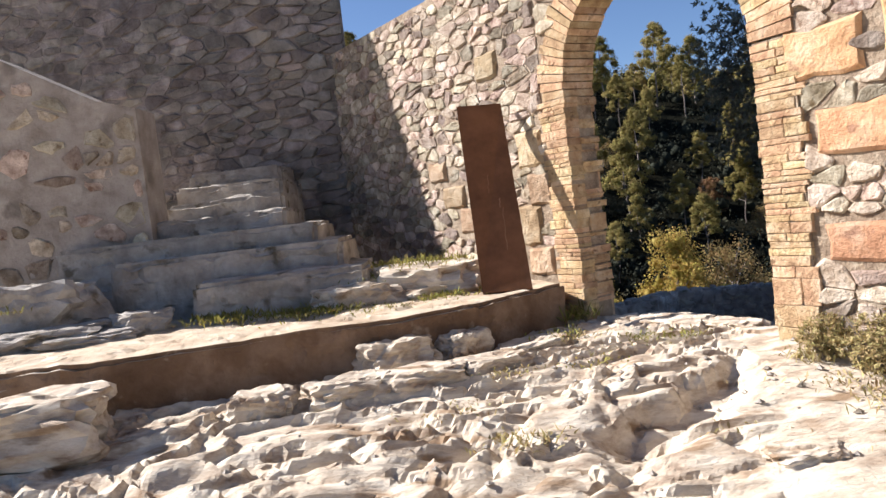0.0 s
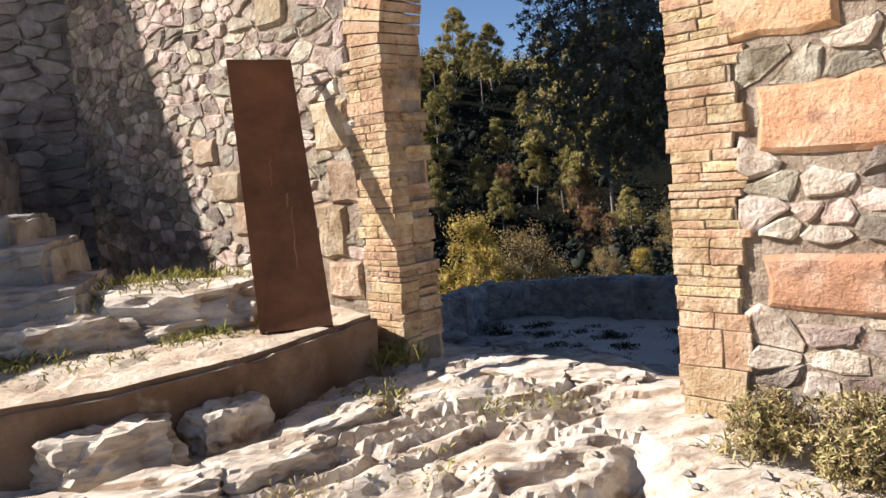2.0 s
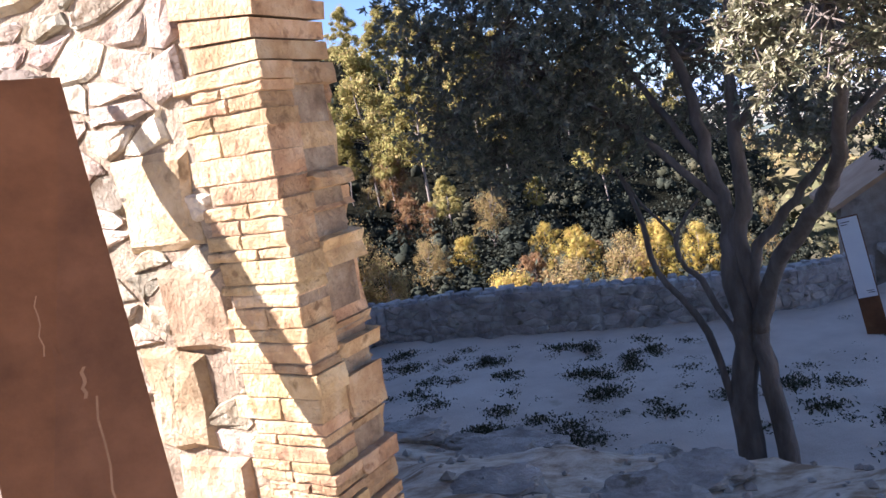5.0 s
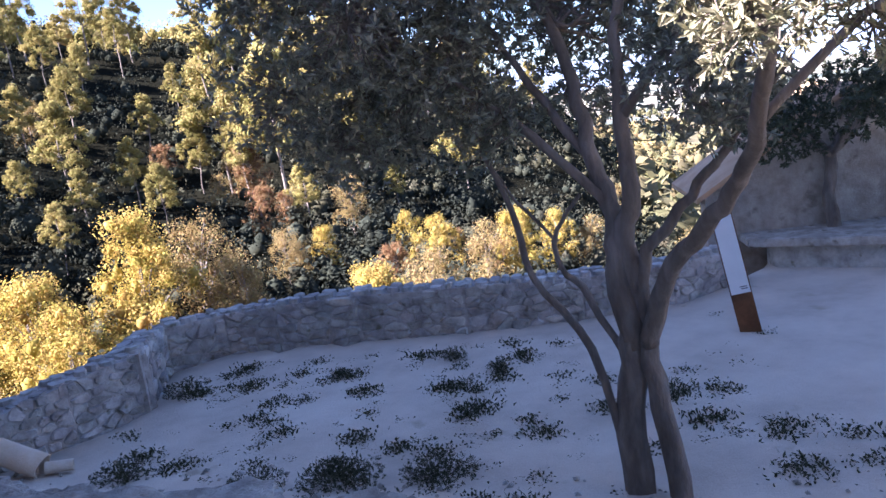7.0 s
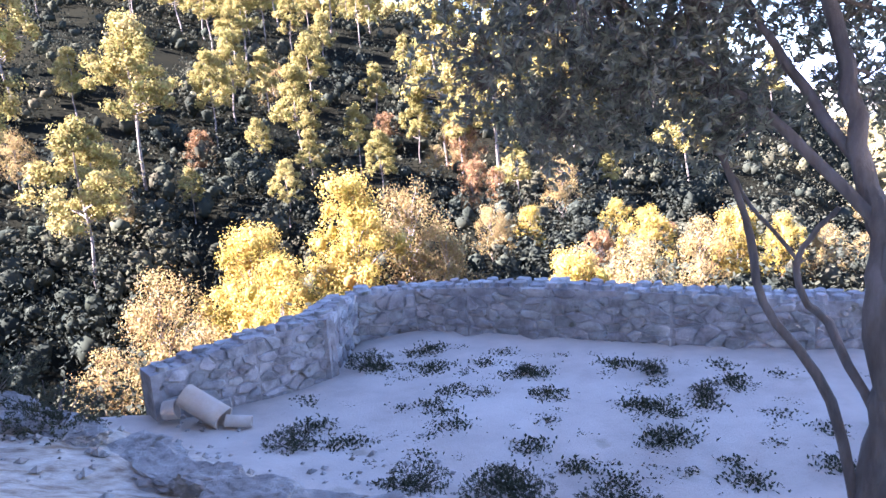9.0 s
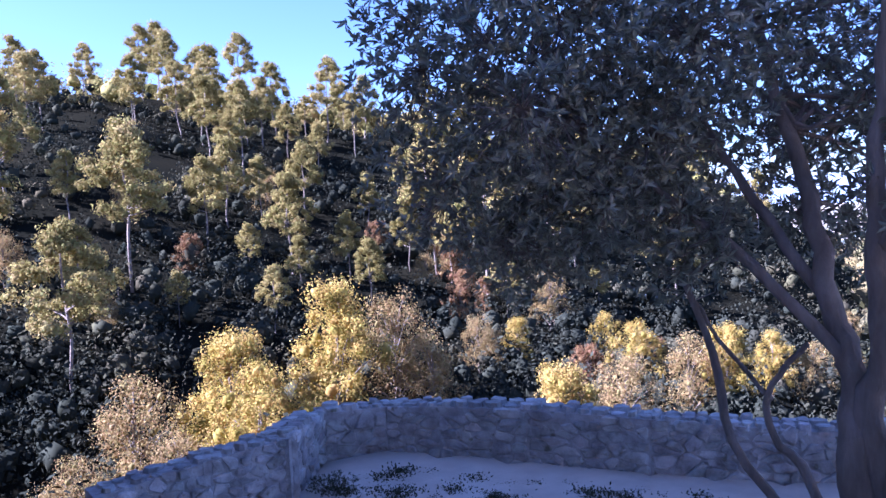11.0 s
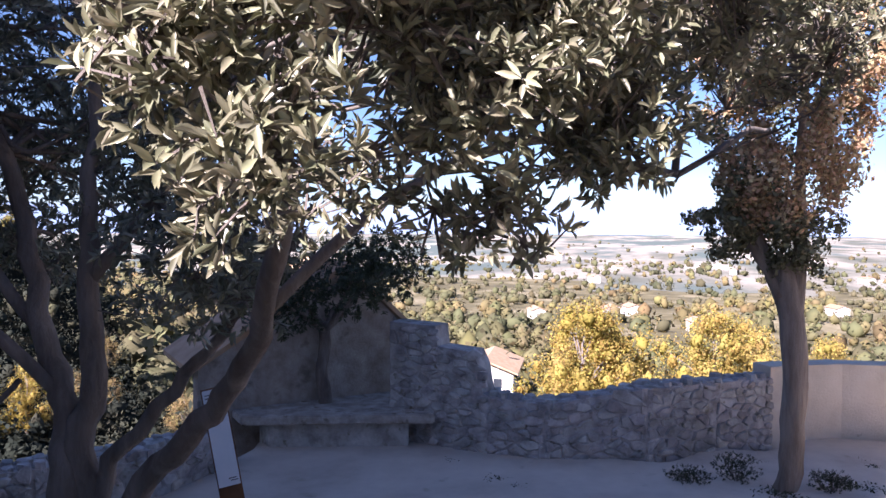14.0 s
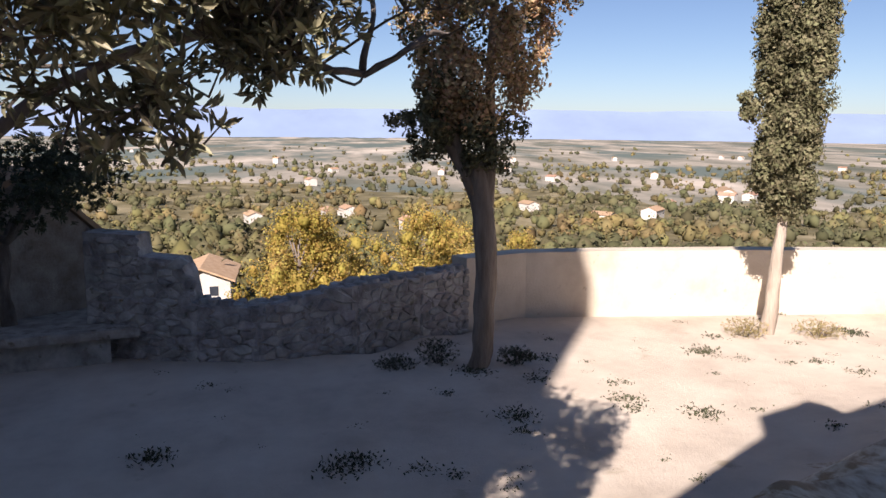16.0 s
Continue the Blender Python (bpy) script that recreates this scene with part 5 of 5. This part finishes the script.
def weed_patch(name, label, spots, mat, wide=0.006):
    """Tufts given as (x, y, z, blades, height, spread)."""
    V = np.concatenate([blades(*s, gw, wide) for s in spots])
    return tagged(new(name, quads_mesh(name, V, 4, M[mat])), label, "plant", "", "stuff")


weed_patch("grass_patch", "green weeds on the ledge and at the wall's foot", [
    (-1.6, 6.85, 0.74, 260, 0.14, 0.22), (-1.2, 6.75, 0.74, 200, 0.09, 0.2), (-0.85, 6.6, 0.74, 160, 0.08, 0.2), (-0.5, 6.6, 0.74, 120, 0.06, 0.15), (-0.15, 7.5, 0.98, 260, 0.16, 0.22), (0.05, 7.0, 0.74, 160, 0.14, 0.1), (-1.0, 7.05, 0.85, 150, 0.12, 0.15),
    (-4.0, 6.9, 1.05, 200, 0.12, 0.2), (1.12, 6.75, 0.42, 70, 0.26, 0.07), (0.98, 6.65, 0.42, 40, 0.22, 0.05), (0.8, 6.1, 0.42, 110, 0.08, 0.12), (0.85, 5.0, 0.42, 60, 0.05, 0.12), (1.35, 5.6, 0.42, 90, 0.06, 0.12), (1.6, 5.55, 0.42, 70, 0.06, 0.1), (0.15, 6.7, 0.74, 60, 0.08, 0.1), (0.1, 7.25, 0.8, 320, 0.12, 0.12), (-0.45, 7.55, 1.02, 320, 0.12, 0.2), (-1.15, 6.6, 0.78, 380, 0.08, 0.16), (-0.1, 6.75, 0.76, 160, 0.08, 0.1), (-2.0, 6.75, 0.78, 300, 0.12, 0.16), (-0.7, 7.35, 0.95, 220, 0.1, 0.18)], "grass")
weed_patch("dry_grass_patch", "dry yellowed weeds in the rock joints", [
    (0.35, 4.15, 0.2, 240, 0.13, 0.07), (0.15, 4.25, 0.22, 110, 0.07, 0.1), (2.15, 4.35, 0.3, 160, 0.06, 0.18), (2.2, 3.8, 0.2, 130, 0.06, 0.2), (0.3, 5.0, 0.4, 70, 0.05, 0.1), (1.4, 4.0, 0.2, 60, 0.06, 0.1), (2.35, 4.1, 0.24, 320, 0.14, 0.16), (2.6, 3.5, 0.18, 360, 0.14, 0.22), (2.15, 4.75, 0.33, 160, 0.12, 0.08), (2.3, 3.3, 0.14, 160, 0.09, 0.2), (1.9, 3.2, 0.12, 120, 0.06, 0.15), (-0.1, 4.6, 0.3, 80, 0.05, 0.15), (0.85, 5.95, 0.42, 60, 0.06, 0.15)], "dry_grass")


def bush(loc, r, h, n, mat, label, seed):
    g = np.random.default_rng(seed)
    t = thing("bush", label, "bush", loc)
    V = []
    for k in range(14):
        a = g.uniform(0, 6.283)
        e = (r * 0.7 * math.cos(a), r * 0.7 * math.sin(a), h * g.uniform(0.5, 1))
        child("stem", limb_mesh("stem", crooked((0, 0, -0.05), e, g, 3), 0.008, 0.003, M["bark"], 4, 2), t)
    P, D = in_ellipsoids([(0, 0, h * 0.5, r, r, h * 0.55, n)], g)
    child("leaves", leaf_mesh("leaves", leaf_fans(P, D, 9, 0.034, 0.0045, g), M[mat]), t)
    return t


bush((2.4, 4.4, 0.28), 0.26, 0.33, 380, "dry_grass", "dry yellow-green bush at the foot of the gate wall", 61)
bush((2.72, 3.95, 0.22), 0.32, 0.4, 420, "dry_grass", "dry yellow-green bush at the foot of the gate wall", 62)
bush((2.2, 4.68, 0.33), 0.17, 0.26, 220, "dry_grass", "dry yellow-green bush at the foot of the gate wall", 60)
bush((16.7, -0.75, -1.98), 0.45, 0.35, 260, "dry_grass", "dry tuft at the foot of the cypress", 63)
bush((16.6, -2.2, -1.98), 0.5, 0.32, 260, "dry_grass", "dry tuft at the foot of the cypress", 64)
bush((15.3, 5.3, -1.98), 0.4, 0.4, 240, "weed_dark", "dark tuft at the foot of the old cypress", 65)
bush((15.2, 4.0, -1.98), 0.35, 0.3, 200, "weed_dark", "dark tuft at the foot of the old cypress", 66)
for k, (x, y, r, h, n) in enumerate(((5.0, 12.7, 0.5, 0.24, 420), (5.8, 12.0, 0.45, 0.2, 340), (3.4, 15.1, 0.4, 0.22, 260), (1.2, 13.2, 0.6, 0.34, 420), (0.5, 14.6, 0.6, 0.5, 420), (0.6, 17.2, 0.8, 0.9, 620), (5.1, 17.4, 0.4, 0.25, 220), (8.35, 14.8, 0.22, 0.2, 110), (8.4, 13.8, 0.22, 0.18, 110), (6.9, 15.8, 0.2, 0.16, 90), (15.1, 6.0, 0.4, 0.2, 200), (4.3, 13.4, 0.4, 0.18, 240))):
    bush((x, y, gz(x, y) - 0.02), r, h, n, "weed_dark", "low dark-leaved bush on the shaded terrace" if h < 0.4 else "dark scrub bush beside the parapet's end", 70 + k)
# low weeds over the terrace
spots = []
while len(spots) < 290:
    x, y = gw.uniform(3.5, 18.5), gw.uniform(-4, 18.5)
    s = -((x - GATE.x) * GN.x + (y - GATE.y) * GN.y) - WALL_T
    az = math.degrees(math.atan2(x - EYE_XY[0], y - EYE_XY[1]))
    r = math.hypot(x - EYE_XY[0], y - EYE_XY[1])
    if s < 4.8 or r > float(radius_of(az)) - 0.6 or (13.5 < x and 10 < y < 15):
        continue
    dense = 1.0 if (y > 9 and x < 9.5) else 0.2
    if gw.random() > dense * (0.3 + 0.9 * float(fractal(np.array([x * 0.8]), np.array([y * 0.8]), 95, 2)[0])):
        continue
    big = gw.random() ** 3
    spots.append((x, y, gz(x, y), int((60 + 200 * big) * (1.1 if dense == 1.0 else 0.8)), 0.045 + 0.08 * big, 0.06 + 0.1 * big))
weed_patch("terrace_weeds", "low dark weeds dotted over the sandy terrace", spots, "weed_dark", 0.012)
# gravel on the apron and court
V, FF = [], []
for k in range(1500):
    a, b = R.uniform(-8, 4), R.choice([R.uniform(1.5, 6.5), R.uniform(-4.5, -0.1)])
    p = GATE + GU * a - GN * (b + WALL_T)
    if b < 0 and not (-2.6 < p.x < 2.6 and 2.5 < p.y < 7):
        continue
    s = R.uniform(0.008, 0.035) * (1.6 if b > 0 else 0.8)
    c = Vector((p.x, p.y, gz(p.x, p.y) + s * 0.3))
    o = len(V)
    for q in ((1, 0, 0), (-1, 0, 0), (0, 1, 0), (0, -1, 0), (0, 0, 0.7), (0, 0, -0.6)):
        V.append(c + Vector([q[j] * s * R.uniform(0.7, 1.3) for j in range(3)]))
    FF += [(o + i, o + j, o + k2) for i, j, k2 in ((0, 2, 4), (2, 1, 4), (1, 3, 4), (3, 0, 4), (2, 0, 5), (1, 2, 5), (3, 1, 5), (0, 3, 5))]
tagged(new("gravel", mesh_of("gravel", V, FF, M["rock_grey"])), "loose limestone chips on the ground", "gravel", "", "stuff")

# ---- masonry pieces ----
def piece(name, x0, x1, y0, y1, z0, z1, mat, parent, m, r, j=0.005, bev=0.008):
    """A dressed block: a box with uneven corners and worn front edges."""
    cx, cy, cz = (x0 + x1) / 2, (y0 + y1) / 2, (z0 + z1) / 2
    hx, hy, hz = (x1 - x0) / 2, (y1 - y0) / 2, (z1 - z0) / 2
    n = 3
    pts = []
    v, f = [], []
    ring = []
    for t in range(n):
        ring.append((-hx + 2 * hx * t / n, -hz))
    for t in range(2):
        ring.append((hx, -hz + 2 * hz * t / 2))
    for t in range(n):
        ring.append((hx - 2 * hx * t / n, hz))
    for t in range(2):
        ring.append((-hx, hz - 2 * hz * t / 2))
    k = len(ring)
    ring = [(a + r.uniform(-j, j), b + r.uniform(-j, j)) for a, b in ring]
    v += [(a, hy, b) for a, b in ring]
    v += [(a, -hy + bev, b) for a, b in ring]
    v += [(a * (1 - bev / hx), -hy + r.uniform(-j, j) * 0.6, b * (1 - bev / hz)) for a, b in ring]
    v.append((0, -hy - j * 0.5, 0))
    for i in range(k):
        q = (i + 1) % k
        f += [(i, q, k + q, k + i), (k + i, k + q, 2 * k + q, 2 * k + i), (2 * k + i, 2 * k + q, 3 * k)]
    ob = child(name, mesh_of(name, v, f, mat), parent)
    ob.matrix_basis = m @ Matrix.Translation((cx, cy, cz))
    return ob


# brick piers: thin courses on the face, larger blocks on the reveal
for side in (0, 1):
    z = 0.3
    while z < SPRING - 0.02:
        h = R.choice((0.034, 0.04, 0.046, 0.052, 0.075)) * R.uniform(0.9, 1.1) if z > 0.75 or not side else R.uniform(0.12, 0.2)
        h = min(h, SPRING - z)
        ow = R.uniform(0.28, 0.37)
        e = R.uniform(-0.012, 0.012)
        a, b = (U_L - ow, U_L + e) if side == 0 else (U_R + e, U_R + ow)
        if R.random() < 0.5:
            c = a + (b - a) * R.uniform(0.35, 0.65)
            piece("brick", a, c - 0.006, -0.03, 0.12, z, z + h - 0.004, M["brick"], gate, GATE_M, R, 0.004, 0.004)
            piece("brick", c, b, -0.03, 0.12, z, z + h - 0.004, M["brick"], gate, GATE_M, R, 0.004, 0.004)
        else:
            piece("brick", a, b, -0.03, 0.12, z, z + h - 0.004, M["brick"], gate, GATE_M, R, 0.004, 0.004)
        z += h
    z = 0.25
    while z < SPRING - 0.02:
        h = min(R.choice((0.06, 0.08, 0.11, 0.15, 0.2)) * R.uniform(0.9, 1.1), SPRING - z)
        e = R.uniform(-0.02, 0.025)
        a, b = (U_L - 0.2, U_L + e) if side == 0 else (U_R - e, U_R + 0.2)
        piece("quoin", a, b, 0.118, WALL_T + R.uniform(0.0, 0.04), z, z + h - 0.008, M["brick"], gate, GATE_M, R, 0.013)
        z += h
# mortar beds behind the joints of the piers
for a, b in ((U_L - 0.3, U_L - 0.012), (U_R + 0.012, U_R + 0.3)):
    slab([(a, 0.2), (b, 0.2), (b, SPRING - 0.004), (a, SPRING - 0.004)], -0.021, WALL_T - 0.012, "mortar_bed", M["mortar"], GATE_M, gate)
# arch ring
nv = 46
for i in range(nv):
    t0, t1 = math.pi * i / nv, math.pi * (i + 1) / nv - 0.008
    ro = ARC_R + R.uniform(0.28, 0.34)
    ri = ARC_R + R.uniform(-0.008, 0.01)
    prof = []
    for t in (t0, t1):
        for q in (ri, ro):
            prof.append((ARC_U - q * math.cos(t), SPRING + q * math.sin(t)))
    y0, y1 = -0.03 + R.uniform(-0.006, 0.006), WALL_T + 0.02
    v = [(a, y0, b) for a, b in prof] + [(a, y1, b) for a, b in prof]
    ob = child("voussoir", mesh_of("voussoir", v, [(0, 1, 3, 2), (4, 6, 7, 5), (0, 4, 5, 1), (2, 3, 7, 6), (0, 2, 6, 4), (1, 5, 7, 3)], M["brick"]), gate)
    ob.matrix_basis = GATE_M

# red ashlars of the gate wall
ASHLARS = [(2.0, 2.5, 2.02, 2.33), (2.16, 2.78, 1.55, 1.83), (2.17, 2.66, 0.88, 1.13), (2.62, 3.1, 2.1, 2.4), (2.05, 2.4, 2.75, 3.0), (-2.25, -1.85, 1.48, 1.72), (-1.98, -1.5, 1.2, 1.47), (-0.92, -0.62, 1.05, 1.42), (-0.86, -0.5, 1.78, 2.1), (-0.75, -0.42, 1.42, 1.7), (-0.85, -0.5, 0.78, 1.02), (-1.4, -1.05, 2.7, 2.95), (-2.5, -2.15, 1.78, 2.0)]
for a, b, c, d in ASHLARS:
    piece("ashlar", a, b, -0.032 if a > 0 else -0.03, 0.04, c, d, M["orange" if a > 0 else "brown_stone"], gate, GATE_M, R, 0.016, 0.025)


def gate_top(u):
    return float(np.interp(u, [LEFT_END, -2.2, -0.23, 1.88, 1.98, 3.2, 3.6, 9], [3.74, 3.74, 4.35, 4.95, 5.5, 5.45, 4.7, 4.6]))


def gate_keep(u, z):
    if z > gate_top(u) - 0.05 or any(a - 0.03 < u < b + 0.03 and c - 0.02 < z < d + 0.02 for a, b, c, d in ASHLARS):
        return False
    if z < SPRING:
        return not (U_L - 0.33 < u < U_R + 0.33)
    return math.hypot(u - ARC_U, z - SPRING) > ARC_R + 0.34


cells = rubble_cells(LEFT_END, U_L - 0.3, 0.45, 3.74, 0.2, 0.088, R, gate_keep)
lay_stones(cells, GATE_M, gate, "stone", M["stone"], M["stone_joined"], R, 300, lambda p: abs(p[0][0] + 0.9) + 0.4 * abs(p[0][1] - 1.8), 0.008, 0.016)
cells = rubble_cells(U_R + 0.3, 4.2, 0.2, 3.4, 0.2, 0.105, R, gate_keep)
lay_stones(cells, GATE_M, gate, "stone", M["stone"], M["stone_joined"], R, 120, lambda p: abs(p[0][0] - 2.3) + abs(p[0][1] - 1.5), 0.008, 0.017)
cells = rubble_cells(U_L - 0.3, U_R + 0.3, SPRING, 4.9, 0.2, 0.14, R, gate_keep)
lay_stones(cells, GATE_M, gate, "stone", M["stone"], M["stone_joined"], R, 0)
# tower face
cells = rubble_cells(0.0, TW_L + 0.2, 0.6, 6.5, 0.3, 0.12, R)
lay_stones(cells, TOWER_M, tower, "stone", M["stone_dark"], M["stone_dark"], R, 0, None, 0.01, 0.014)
# flank wall stones bedded in render
cells = [c for c in rubble_cells(0.6, 3.08, 1.2, 4.2, 0.24, 0.17, R, lambda u, z: z < np.interp(u, [0, 1.7, 2.7, 3.1], [4.4, 3.52, 2.97, 2.85])) if R.random() < 0.75]
lay_stones(cells, FLANK_M, flank, "stone", M["stone_joined"], M["stone_joined"], R, 0, None, 0.03, 0.018)


# parapet stones and coping
def parapet_stones(w, points, tops, cw, ch, r, joint):
    for i in range(len(points) - 1):
        a, b = Vector((*points[i], 0)), Vector((*points[i + 1], 0))
        d = (b - a).normalized()
        m = Matrix(((d.x, -d.y, 0, a.x), (d.y, d.x, 0, a.y), (0, 0, 1, 0), (0, 0, 0, 1)))
        L = (b - a).length
        top = max(tops[i], tops[i + 1])
        cl = rubble_cells(0, L, -2.1, top, cw, ch, r, lambda u, z, i=i, L=L: z < tops[i] + (tops[i + 1] - tops[i]) * u / L - 0.05)
        lay_stones(cl, m, w, "stone", M["parapet"], M["parapet"], r, 0, None, joint, 0.03)
        # uneven coping
        V, FF = [], []
        u = 0.0
        while u < L:
            s = r.uniform(0.16, 0.34)
            for row in (0, 1):
                z = tops[i] + (tops[i + 1] - tops[i]) * min(u, L) / L
                c = (u + s / 2, 0.13 + 0.25 * row, z)
                o = len(V)
                for k in range(8):
                    t = 2 * math.pi * k / 8
                    V.append(m @ Vector((c[0] + math.cos(t) * s * 0.52 * r.uniform(0.8, 1.1), c[1] + math.sin(t) * 0.15 * r.uniform(0.8, 1.15), c[2] - 0.05)))
                dz = r.uniform(0.02, 0.085)
                for k in range(8):
                    t = 2 * math.pi * k / 8
                    V.append(m @ Vector((c[0] + math.cos(t) * s * 0.4, c[1] + math.sin(t) * 0.11, c[2] + dz + r.uniform(-0.012, 0.012))))
                FF += [tuple(o + 8 + k for k in range(8))] + [(o + k, o + (k + 1) % 8, o + 8 + (k + 1) % 8, o + 8 + k) for k in range(8)]
            u += s * 0.95
        child("coping", mesh_of("coping", V, FF, M["parapet"]), w, "", "stuff")


parapet_stones(bpy.data.objects["wall_parapet_north"], PARAPET, PARAPET_TOP, 0.24, 0.13, R, 0.014)
parapet_stones(bpy.data.objects["wall_parapet_broken"], BROKEN, BROKEN_TOP, 0.24, 0.13, R, 0.014)
cells = rubble_cells(-0.35, 1.6, -2.1, 0.2, 0.22, 0.12, R, lambda u, z: inside(SOUT, u, z + 0.05))
lay_stones(cells, SM, step_wall, "stone", M["parapet"], M["parapet"], R, 0, None, 0.014, 0.03)
